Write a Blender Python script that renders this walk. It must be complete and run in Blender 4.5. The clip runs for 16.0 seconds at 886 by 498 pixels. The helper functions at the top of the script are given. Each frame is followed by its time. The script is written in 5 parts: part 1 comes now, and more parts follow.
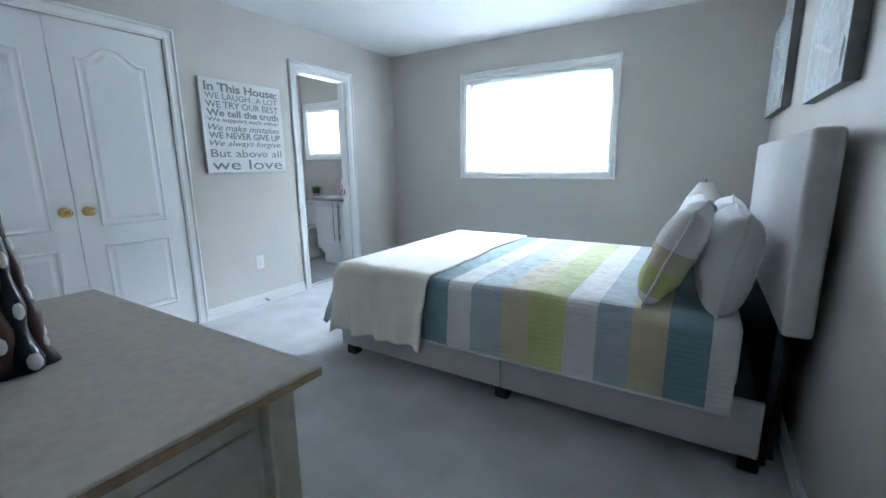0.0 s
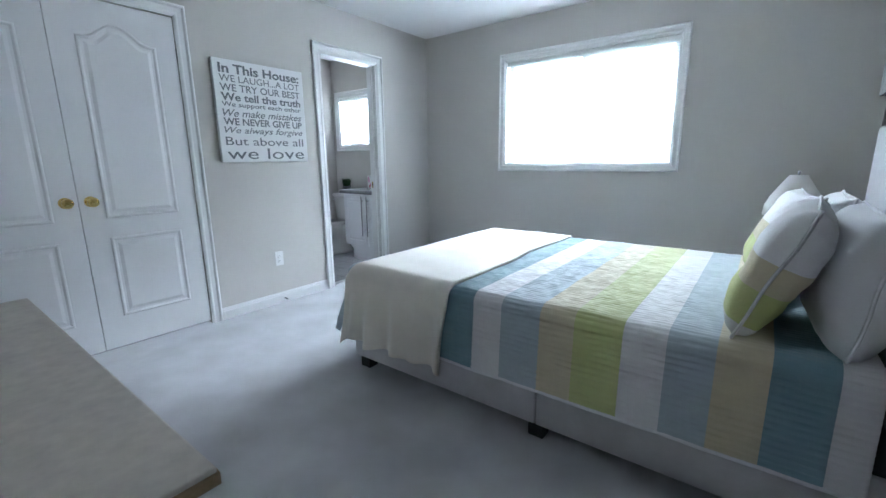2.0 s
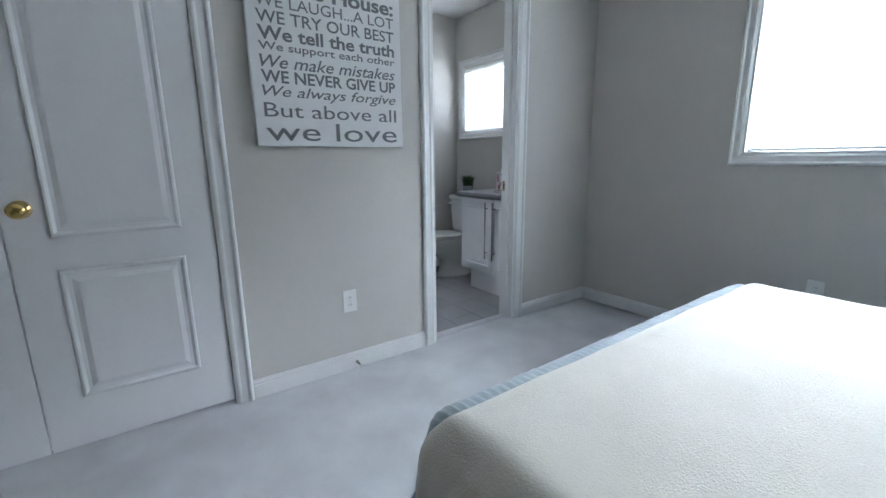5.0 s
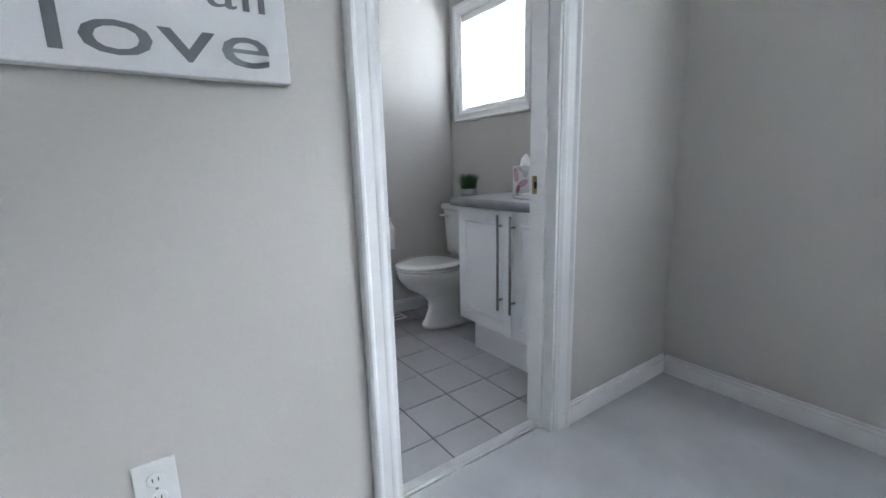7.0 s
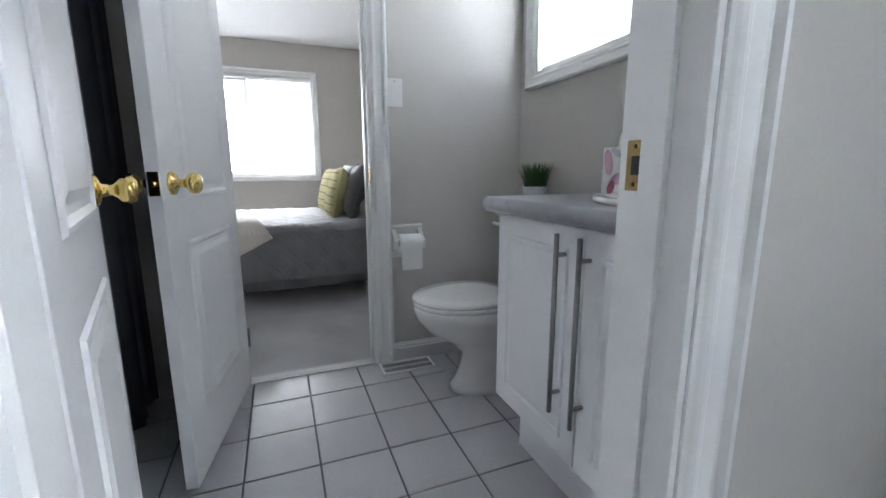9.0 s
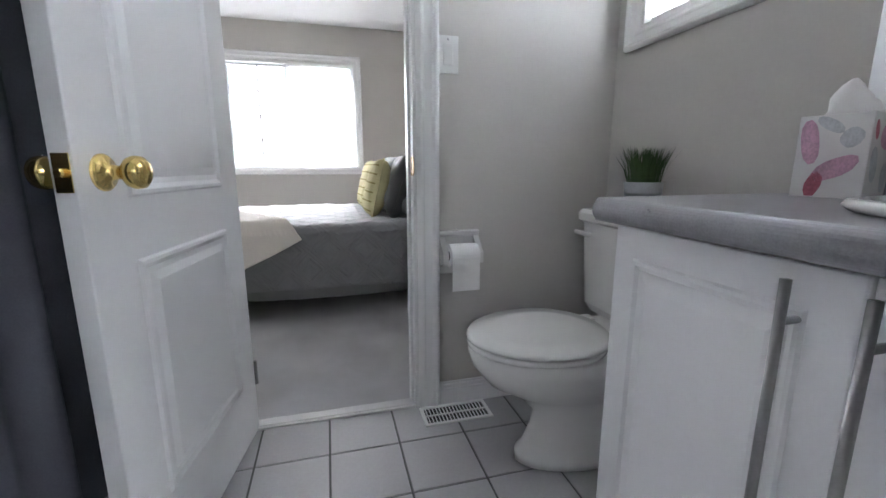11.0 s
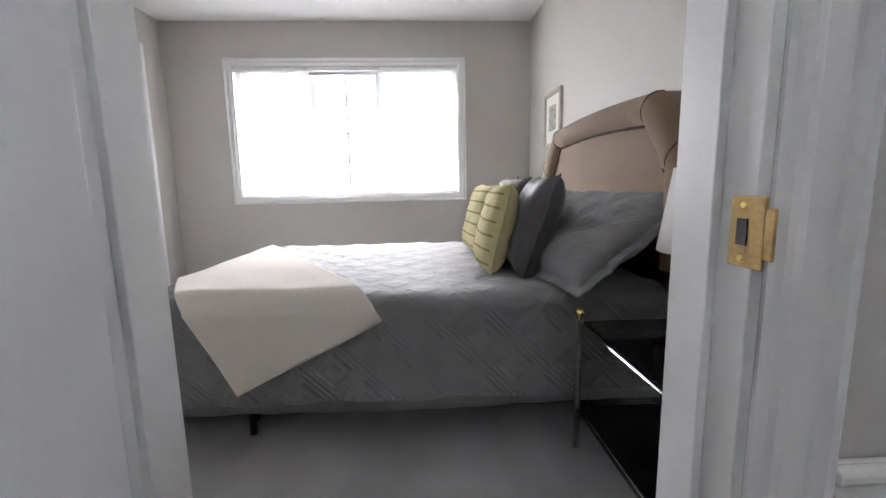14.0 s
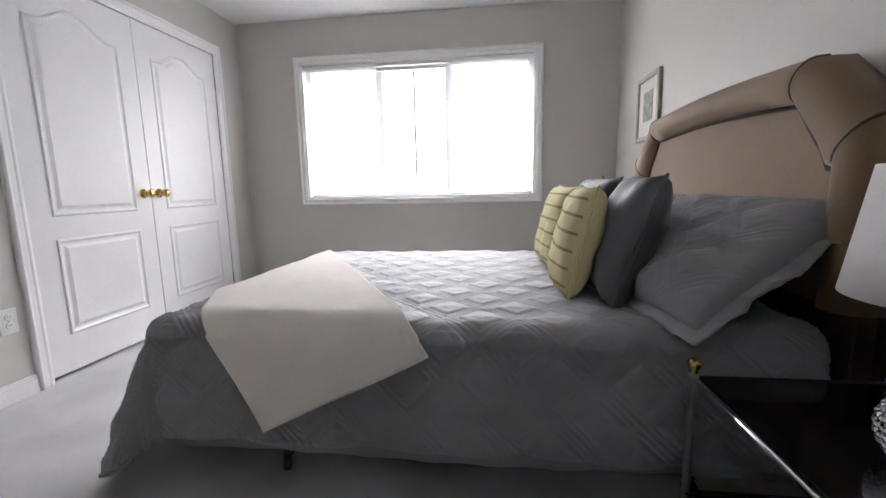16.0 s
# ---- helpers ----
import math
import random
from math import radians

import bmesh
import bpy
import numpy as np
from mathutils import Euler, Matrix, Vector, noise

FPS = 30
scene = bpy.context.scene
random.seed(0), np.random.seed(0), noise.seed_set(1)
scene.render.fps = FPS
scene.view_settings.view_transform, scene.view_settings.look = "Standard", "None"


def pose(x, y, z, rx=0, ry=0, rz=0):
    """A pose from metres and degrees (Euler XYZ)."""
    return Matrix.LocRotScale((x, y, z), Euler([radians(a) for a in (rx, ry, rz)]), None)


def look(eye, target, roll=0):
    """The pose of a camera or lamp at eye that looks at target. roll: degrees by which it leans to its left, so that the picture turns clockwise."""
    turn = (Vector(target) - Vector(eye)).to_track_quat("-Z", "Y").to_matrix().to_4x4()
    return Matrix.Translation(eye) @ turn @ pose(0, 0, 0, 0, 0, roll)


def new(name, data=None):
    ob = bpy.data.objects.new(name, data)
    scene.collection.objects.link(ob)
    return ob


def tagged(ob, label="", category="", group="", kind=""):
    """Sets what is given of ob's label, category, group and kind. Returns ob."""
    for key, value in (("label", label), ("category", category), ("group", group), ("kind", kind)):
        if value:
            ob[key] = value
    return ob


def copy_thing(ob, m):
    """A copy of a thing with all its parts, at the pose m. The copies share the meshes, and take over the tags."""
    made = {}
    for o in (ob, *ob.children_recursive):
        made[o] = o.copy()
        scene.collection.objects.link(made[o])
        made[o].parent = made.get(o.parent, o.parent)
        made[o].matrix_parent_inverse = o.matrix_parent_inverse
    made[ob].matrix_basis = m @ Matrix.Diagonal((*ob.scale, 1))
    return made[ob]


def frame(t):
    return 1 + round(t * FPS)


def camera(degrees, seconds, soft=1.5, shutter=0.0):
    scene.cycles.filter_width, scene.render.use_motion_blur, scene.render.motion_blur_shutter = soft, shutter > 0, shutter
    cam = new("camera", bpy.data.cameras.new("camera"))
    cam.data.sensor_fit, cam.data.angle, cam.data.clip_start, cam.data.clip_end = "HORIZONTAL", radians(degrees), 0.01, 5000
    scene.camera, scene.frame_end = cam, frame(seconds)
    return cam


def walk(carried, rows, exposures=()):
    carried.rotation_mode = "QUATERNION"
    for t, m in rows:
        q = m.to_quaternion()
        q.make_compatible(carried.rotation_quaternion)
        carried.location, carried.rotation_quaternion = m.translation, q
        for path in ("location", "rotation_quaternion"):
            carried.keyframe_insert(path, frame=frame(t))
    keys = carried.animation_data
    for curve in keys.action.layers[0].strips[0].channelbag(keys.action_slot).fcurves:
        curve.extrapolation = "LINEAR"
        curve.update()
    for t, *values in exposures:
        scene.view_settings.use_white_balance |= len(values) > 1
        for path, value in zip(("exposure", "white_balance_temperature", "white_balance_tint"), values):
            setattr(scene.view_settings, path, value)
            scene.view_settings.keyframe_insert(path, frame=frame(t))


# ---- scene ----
cam = camera(93.2, 16.0)
PATH = [
    (0, (-0.083, 0.753, 1.189), (-1.114, 2.421, 0.796), -0.7),
    (0.5, (-0.106, 0.726, 1.189), (-1.133, 2.396, 0.794), -0.7),
    (1, (-0.108, 0.758, 1.184), (-1.146, 2.419, 0.779), -0.6),
    (1.5, (-0.186, 0.889, 1.156), (-1.227, 2.547, 0.746), -0.6),
    (2, (-0.229, 1.105, 1.152), (-1.414, 2.661, 0.736), -0.6),
    (2.5, (-0.335, 1.351, 1.135), (-1.684, 2.765, 0.71), -0.6),
    (3, (-0.502, 1.589, 1.134), (-1.965, 2.886, 0.712), -0.6),
    (3.5, (-0.659, 1.807, 1.119), (-2.191, 3.021, 0.696), -0.5),
    (4, (-0.828, 1.987, 1.081), (-2.417, 3.133, 0.675), -0.8),
    (4.5, (-1.117, 2.097, 1.091), (-2.704, 3.24, 0.675), -0.5),
    (5.4, (-1.58, 2.20, 1.075), (-3.185, 3.337, 0.657), -0.7),
    (6.3, (-2.20, 2.55, 1.03), (-3.805, 3.684, 0.63), -1.1),
    (7, (-2.402, 3.015, 0.981), (-4.013, 4.137, 0.596), -1.6),
    (7.5, (-2.575, 3.268, 0.969), (-4.229, 4.313, 0.558), -1.1),
    (8, (-2.728, 3.466, 0.962), (-4.47, 4.362, 0.559), -1.2),
    (8.2, (-2.786, 3.523, 0.948), (-4.553, 4.375, 0.558), -0.9),
    (10.3, (-3.295, 3.808, 0.883), (-5.179, 4.359, 0.5), -0.1),
    (10.5, (-3.337, 3.803, 0.882), (-5.226, 4.336, 0.495), -0.0),
    (11, (-3.457, 3.797, 0.885), (-5.351, 4.31, 0.498), 0.0),
    (11.5, (-3.602, 3.795, 0.88), (-5.496, 4.304, 0.489), -0.1),
    (12, (-3.797, 3.803, 0.887), (-5.692, 4.307, 0.491), -0.3),
    (12.5, (-3.988, 3.809, 0.911), (-5.895, 4.293, 0.554), -0.1),
    (13, (-4.186, 3.809, 0.931), (-6.123, 4.176, 0.594), -1.1),
    (13.5, (-4.369, 3.781, 0.919), (-6.332, 4.005, 0.606), -1.2),
    (14, (-4.51, 3.783, 0.931), (-6.485, 3.88, 0.632), -1.1),
    (14.5, (-4.614, 3.792, 0.946), (-6.59, 3.757, 0.644), -1.2),
    (15, (-4.71, 3.814, 0.951), (-6.68, 3.644, 0.648), -1.3),
    (15.5, (-4.776, 3.816, 0.955), (-6.739, 3.581, 0.652), -1.2),
    (16, (-4.807, 3.824, 0.945), (-6.769, 3.572, 0.646), -1.2),
]
walk(cam, [(t, look(eye, target, roll)) for t, eye, target, roll in PATH],
     [(0.0, 0.80, 5380, 7), (1.5, 0.74, 5430, 8), (3.5, 0.42, 5600, 9), (4.5, 0.16, 5650, 9), (7.0, 0.60, 5950, 12), (8.2, 0.62, 6000, 12), (10.5, 0.78, 6150, 14), (12.0, 0.70, 6250, 15),
      (13.2, 0.50, 6350, 16), (14.5, 0.62, 6350, 17), (16.0, 0.28, 6300, 17)])

# ---- daylight ----
world = bpy.data.worlds.new("world")
scene.world = world
world.use_nodes = True
sky = world.node_tree.nodes.new("ShaderNodeTexSky")
sky.sky_type, sky.sun_disc, sky.sun_elevation, sky.sun_rotation = "NISHITA", False, radians(40), radians(200)
world.node_tree.nodes["Background"].inputs["Strength"].default_value = 0.12
world.node_tree.links.new(sky.outputs["Color"], world.node_tree.nodes["Background"].inputs["Color"])
sun = new("sun", bpy.data.lights.new("sun", "SUN"))
sun.data.energy, sun.data.angle, sun.data.color = 0.8, radians(20), (1.0, 0.96, 0.9)
sun.matrix_world = pose(0, 0, 8, 50, 0, 20)


def sky_lamp(name, place, target, width, height, watts, color):
    lamp = new(name, bpy.data.lights.new(name, "AREA"))
    lamp.data.shape, lamp.data.size, lamp.data.size_y = "RECTANGLE", width, height
    lamp.data.energy, lamp.data.color = watts, color
    lamp.matrix_world = look(place, target)
    return lamp


# area lamps added outdoors in place of sky light through each window
W1, W2, W3 = 1650, 48, 720
sky_lamp("sky_lamp_bedroom", (-1.594, 6.2, 3.3), (-1.594, 4.9, 1.5), 3.2, 1.6, W1, (0.93, 0.97, 1.0))
sky_lamp("sky_lamp_bath", (-4.45, 5.14, 1.62), (-4.45, 0, 3.0), 0.74, 0.80, W2, (0.95, 0.98, 1.0))
sky_lamp("sky_lamp_guest", (-9.7, 3.157, 3.2), (-8.4, 3.157, 1.4), 3.4, 1.6, W3, (1.0, 0.98, 0.96))


# ---- materials ----
def material(name, color, rough=0.6, metal=0.0, spots=8.0, amount=0.08, grain=250.0, bump=0.0, bump_scale=None, sheen=0.0, coat=0.0, wide=True):
    """A surface with broad stains and fine grain."""
    m = bpy.data.materials.new(name)
    m.use_nodes = True
    nt = m.node_tree
    b = nt.nodes["Principled BSDF"]
    b.inputs["Roughness"].default_value, b.inputs["Metallic"].default_value = rough, metal
    b.inputs["Sheen Weight"].default_value = sheen
    b.inputs["Coat Weight"].default_value = coat
    co = nt.nodes.new("ShaderNodeTexCoord")
    n1, n2 = nt.nodes.new("ShaderNodeTexNoise"), nt.nodes.new("ShaderNodeTexNoise")
    n1.inputs["Scale"].default_value, n1.inputs["Detail"].default_value = spots, 4
    n2.inputs["Scale"].default_value, n2.inputs["Detail"].default_value = grain, 2
    add = nt.nodes.new("ShaderNodeMath")
    add.operation = "ADD"
    for n in (n1, n2):
        nt.links.new(co.outputs["Object"], n.inputs["Vector"])
    nt.links.new(n1.outputs["Fac"], add.inputs[0])
    nt.links.new(n2.outputs["Fac"], add.inputs[1])
    ramp = nt.nodes.new("ShaderNodeMapRange")
    ramp.inputs["From Min"].default_value, ramp.inputs["From Max"].default_value = 0.6, 1.4
    ramp.inputs["To Min"].default_value, ramp.inputs["To Max"].default_value = 1 - amount, 1 + amount
    nt.links.new(add.outputs[0], ramp.inputs["Value"])
    mul = nt.nodes.new("ShaderNodeVectorMath")
    mul.operation = "SCALE"
    mul.inputs[0].default_value = color
    nt.links.new(ramp.outputs["Result"], mul.inputs["Scale"])
    nt.links.new(mul.outputs["Vector"], b.inputs["Base Color"])
    rr = nt.nodes.new("ShaderNodeMapRange")
    rr.inputs["To Min"].default_value, rr.inputs["To Max"].default_value = max(rough - 0.06, 0.02), min(rough + 0.06, 1)
    nt.links.new(n1.outputs["Fac"], rr.inputs["Value"])
    nt.links.new(rr.outputs["Result"], b.inputs["Roughness"])
    if bump:
        bn, n3 = nt.nodes.new("ShaderNodeBump"), nt.nodes.new("ShaderNodeTexNoise")
        n3.inputs["Scale"].default_value, n3.inputs["Detail"].default_value = bump_scale or grain, 3
        bn.inputs["Strength"].default_value, bn.inputs["Distance"].default_value = bump, 0.004
        nt.links.new(co.outputs["Object"], n3.inputs["Vector"])
        nt.links.new(n3.outputs["Fac"], bn.inputs["Height"])
        nt.links.new(bn.outputs["Normal"], b.inputs["Normal"])
    return m


def banded(m, axis, stops, scale=1.0, offset=0.0):
    """Woven stripes of m along an axis of the object: stops of (metres, colour)."""
    nt = m.node_tree
    b = nt.nodes["Principled BSDF"]
    co, sep = nt.nodes.new("ShaderNodeTexCoord"), nt.nodes.new("ShaderNodeSeparateXYZ")
    nt.links.new(co.outputs["Object"], sep.inputs[0])
    lo, hi = stops[0][0], stops[-1][0] + 0.3
    mr = nt.nodes.new("ShaderNodeMapRange")
    mr.inputs["From Min"].default_value, mr.inputs["From Max"].default_value = lo, hi
    nt.links.new(sep.outputs["XYZ".index(axis)], mr.inputs["Value"])
    ramp = nt.nodes.new("ShaderNodeValToRGB")
    ramp.color_ramp.interpolation = "CONSTANT"
    e = ramp.color_ramp.elements
    while len(e) < len(stops):
        e.new(1.0)
    for i, (at, c) in enumerate(stops):
        e[i].position = (at - lo) / (hi - lo)
    for i, (at, c) in enumerate(stops):
        e[i].color = (*c, 1)
    nt.links.new(mr.outputs["Result"], ramp.inputs["Fac"])
    old = b.inputs["Base Color"].links[0].from_node
    nt.links.new(ramp.outputs["Color"], old.inputs[0])
    return m


WALL = material("greige_wall_paint", (0.56, 0.54, 0.50), 0.55, amount=0.025, spots=1.5, grain=120, bump=0.04, bump_scale=160)
CEIL = material("white_ceiling_paint", (0.80, 0.80, 0.79), 0.9, amount=0.02, bump=0.12, bump_scale=220)
TRIM = material("white_gloss_trim", (0.80, 0.80, 0.79), 0.32, amount=0.02, spots=3, bump=0.02, bump_scale=60)
DOOR = material("white_door_paint", (0.80, 0.80, 0.80), 0.36, amount=0.02, spots=3, bump=0.05, bump_scale=90)
CARPET = material("grey_cut_pile_carpet", (0.53, 0.53, 0.54), 0.95, amount=0.30, spots=3.4, grain=420, bump=0.6, bump_scale=380, sheen=0.25)
TILE = material("glazed_grey_tile", (0.46, 0.455, 0.46), 0.22, amount=0.05, spots=5, grain=90, bump=0.03, bump_scale=25)
GROUT = material("dark_grout", (0.10, 0.10, 0.10), 0.9, amount=0.2, grain=300)
METAL = material("brushed_nickel", (0.30, 0.30, 0.30), 0.34, 1.0, amount=0.05)
ALU = material("aluminium_threshold", (0.72, 0.72, 0.72), 0.35, 1.0, amount=0.08, spots=30)
BRASS = material("polished_brass", (0.78, 0.58, 0.22), 0.14, 1.0, amount=0.06, spots=30)
AGED_BRASS = material("aged_brass", (0.42, 0.29, 0.13), 0.3, 1.0, amount=0.2, spots=60)
CHROME = material("chrome", (0.80, 0.80, 0.82), 0.06, 1.0, amount=0.02)
CERAMIC = material("white_ceramic", (0.80, 0.79, 0.76), 0.10, amount=0.015, coat=0.3)
PLASTIC = material("white_plastic", (0.78, 0.78, 0.76), 0.35, amount=0.02)
VINYL = material("white_vinyl_frame", (0.82, 0.83, 0.84), 0.35, amount=0.02)
BLACK = material("black_plastic", (0.012, 0.012, 0.012), 0.5, amount=0.1)
COUNTER = material("grey_laminate", (0.22, 0.22, 0.23), 0.30, amount=0.18, spots=30, grain=300)
CABINET = material("white_thermofoil", (0.82, 0.82, 0.83), 0.5, amount=0.02, spots=2)
CREAM = material("cream_fleece", (0.80, 0.76, 0.67), 0.95, amount=0.05, spots=12, grain=260, bump=0.5, bump_scale=240, sheen=0.5)
IVORY = material("ivory_plush", (0.84, 0.79, 0.73), 0.95, amount=0.04, spots=12, grain=260, bump=0.5, bump_scale=260, sheen=0.5)
LINEN = material("pale_grey_upholstery", (0.57, 0.56, 0.56), 0.9, amount=0.08, spots=20, grain=500, bump=0.3, bump_scale=600, sheen=0.2)
WHITE_COTTON = material("white_cotton", (0.80, 0.80, 0.81), 0.9, amount=0.03, bump=0.35, bump_scale=18)
GREYQUILT = material("grey_quilted_cotton", (0.225, 0.23, 0.235), 0.5, amount=0.08, spots=14, grain=400, bump=0.25, bump_scale=420, sheen=0.2)
DARKGREY = material("charcoal_satin", (0.085, 0.085, 0.092), 0.55, amount=0.12, spots=18, bump=0.2, bump_scale=300, sheen=0.2)
SKIRT = material("grey_bed_skirt", (0.22, 0.225, 0.225), 0.9, amount=0.06, bump=0.25, bump_scale=300)
SUEDE = material("brown_velvet", (0.22, 0.145, 0.085), 0.75, amount=0.16, spots=5, grain=300, bump=0.15, bump_scale=60, sheen=0.12)
# the velvet brown darkened, so seams and piping carry crease shade
SEAM = material("shadowed_velvet_seam", (0.07, 0.045, 0.028), 0.9, amount=0.2)
DARKWOOD = material("dark_stained_wood", (0.028, 0.016, 0.012), 0.4, amount=0.2, spots=20)
SHADE = material("white_lamp_shade", (0.82, 0.80, 0.78), 0.8, amount=0.02, grain=500, bump=0.1, bump_scale=700)
PAPER = material("tissue_paper", (0.84, 0.83, 0.82), 0.9, amount=0.02, bump=0.3, bump_scale=40)
GRASS = material("artificial_grass", (0.035, 0.085, 0.02), 0.5, amount=0.35, spots=40)
ZINC = material("galvanised_pot", (0.30, 0.31, 0.32), 0.35, 0.9, amount=0.12, spots=40)
DRESSER = material("whitewashed_wood", (0.47, 0.43, 0.37), 0.5, amount=0.16, spots=6, grain=40, bump=0.06, bump_scale=30)
DRESSER_EDGE = material("bare_wood_edge", (0.30, 0.21, 0.13), 0.6, amount=0.25, spots=25, grain=120)
CURTAIN = material("shade_dark_shower_curtain", (0.10, 0.105, 0.125), 0.6, amount=0.15, spots=10, bump=0.2, bump_scale=60)
LETTER = material("grey_letter_paint", (0.17, 0.18, 0.19), 0.7, amount=0.05)
CANVAS = material("white_canvas", (0.80, 0.80, 0.80), 0.8, amount=0.03, grain=400, bump=0.2, bump_scale=500)
SILVER = material("silver_picture_frame", (0.42, 0.39, 0.34), 0.4, 0.8, amount=0.15, spots=40)
MAT_BOARD = material("ivory_mat_board", (0.70, 0.68, 0.62), 0.9, amount=0.02)
PRINT = material("faded_engraving", (0.34, 0.34, 0.30), 0.9, amount=0.7, spots=35, grain=120)
PINK = material("pink_petal_print", (0.66, 0.40, 0.52), 0.8, amount=0.3, spots=40)
RED = material("red_petal_print", (0.52, 0.16, 0.22), 0.8, amount=0.3, spots=40)
PALELEAF = material("pale_leaf_print", (0.62, 0.64, 0.66), 0.8, amount=0.2, spots=60)
FIGWOOD = material("carved_brown_wood", (0.055, 0.020, 0.014), 0.4, amount=0.4, spots=14, grain=60)
NAVY = material("blue_black_lacquer", (0.012, 0.014, 0.022), 0.3, amount=0.3)
SPOT = material("white_spot_paint", (0.74, 0.74, 0.72), 0.5, amount=0.06)
STITCH = material("ochre_embroidery", (0.36, 0.31, 0.12), 0.9, amount=0.1)
BLACKGLASS = material("black_glass_top", (0.010, 0.010, 0.011), 0.05, amount=0.05)
SLAT = material("white_blind_slat", (0.86, 0.87, 0.88), 0.45, amount=0.01)
_b = SLAT.node_tree.nodes["Principled BSDF"]
_t = SLAT.node_tree.nodes.new("ShaderNodeBsdfTranslucent")
_t.inputs["Color"].default_value = (0.85, 0.87, 0.9, 1)
_m = SLAT.node_tree.nodes.new("ShaderNodeMixShader")
_m.inputs[0].default_value = 0.3
SLAT.node_tree.links.new(_b.outputs[0], _m.inputs[1])
SLAT.node_tree.links.new(_t.outputs[0], _m.inputs[2])
SLAT.node_tree.links.new(_m.outputs[0], SLAT.node_tree.nodes["Material Output"].inputs[0])
TEAL, WHT, BLU, TAN, GRN = (0.20, 0.31, 0.355), (0.76, 0.75, 0.75), (0.42, 0.49, 0.52), (0.58, 0.52, 0.36), (0.50, 0.53, 0.23)
STRIPE = banded(material("striped_seersucker_quilt", (0.7, 0.7, 0.7), 0.9, amount=0.05, spots=20, grain=300, bump=0.2, bump_scale=300, sheen=0.5), "X",
                [(-2.6, TAN), (-2.12, BLU), (-1.5, TEAL), (-1.165, WHT), (-1.038, BLU), (-0.861, TAN), (-0.725, GRN), (-0.559, WHT), (-0.425, BLU), (-0.286, TAN), (-0.157, TEAL), (-0.007, WHT)])
SHAMSTRIPE = banded(material("striped_sham_cotton", (0.7, 0.7, 0.7), 0.9, amount=0.05, spots=20, grain=300, bump=0.35, bump_scale=90), "Y",
                    [(-0.4, WHT), (-0.17, GRN), (-0.06, TAN), (0.03, WHT), (0.3, BLU)])
YELLOW = material("butter_yellow_linen", (0.66, 0.60, 0.34), 0.9, amount=0.06, grain=400, bump=0.3, bump_scale=400)
ART = material("sea_abstract_paint", (0.60, 0.64, 0.66), 0.6, amount=0.3, spots=5, grain=30, bump=0.5, bump_scale=14)
ART_DARK = material("stormy_abstract_paint", (0.50, 0.54, 0.54), 0.6, amount=0.45, spots=6, grain=25, bump=0.5, bump_scale=14)
ART_SIDE = material("dark_canvas_edge", (0.13, 0.13, 0.125), 0.7, amount=0.4, spots=8)
GOLD = material("gold_paint_streak", (0.60, 0.50, 0.20), 0.4, 0.3, amount=0.2)
GLASS = bpy.data.materials.new("clear_glass")
GLASS.use_nodes = True
_g = GLASS.node_tree.nodes["Principled BSDF"]
_g.inputs["Transmission Weight"].default_value, _g.inputs["Roughness"].default_value, _g.inputs["IOR"].default_value = 1.0, 0.0, 1.45
MIRROR = material("silvered_mirror", (0.9, 0.9, 0.9), 0.02, 1.0, amount=0.0)
MIRROR.node_tree.nodes["Principled BSDF"].inputs["Roughness"].links and MIRROR.node_tree.links.remove(MIRROR.node_tree.nodes["Principled BSDF"].inputs["Roughness"].links[0])
MIRROR.node_tree.nodes["Principled BSDF"].inputs["Roughness"].default_value = 0.0


SKYGLOW = bpy.data.materials.new("overcast_sky_glow")
SKYGLOW.use_nodes = True
_e = SKYGLOW.node_tree.nodes.new("ShaderNodeEmission")
_e.inputs["Color"].default_value, _e.inputs["Strength"].default_value = (0.95, 0.98, 1.0, 1), 9.5
SKYGLOW.node_tree.links.new(_e.outputs[0], SKYGLOW.node_tree.nodes["Material Output"].inputs[0])


# ---- mesh helpers ----
def part(name, bm, mat, parent=None, label="", smooth=False):
    """Link a bmesh as one mesh object, under a thing or a part if one is given."""
    me = bpy.data.meshes.new(name)
    bmesh.ops.recalc_face_normals(bm, faces=bm.faces)
    bm.to_mesh(me)
    bm.free()
    for p in me.polygons:
        p.use_smooth = smooth
    me.materials.append(mat)
    ob = new(name, me)
    if parent:
        ob.parent = parent
    if label:
        ob["label"] = label
    return ob


def thing(name, m, label, category, group="", kind=""):
    ob = new(name)
    ob.matrix_world = m
    ob.empty_display_size = 0.1
    return tagged(ob, label, category, group, kind)


def cuboid(bm, x0, x1, y0, y1, z0, z1):
    v = [bm.verts.new((x, y, z)) for z in (z0, z1) for x, y in ((x0, y0), (x1, y0), (x1, y1), (x0, y1))]
    for f in ((0, 3, 2, 1), (4, 5, 6, 7), (0, 1, 5, 4), (1, 2, 6, 5), (2, 3, 7, 6), (3, 0, 4, 7)):
        bm.faces.new([v[i] for i in f])
    return bm


def boxes(*rows, bevel=0.0, segments=2):
    bm = bmesh.new()
    for r in rows:
        cuboid(bm, *r)
    if bevel:
        bmesh.ops.bevel(bm, geom=bm.edges[:], offset=bevel, segments=segments, affect="EDGES", profile=0.5)
    return bm


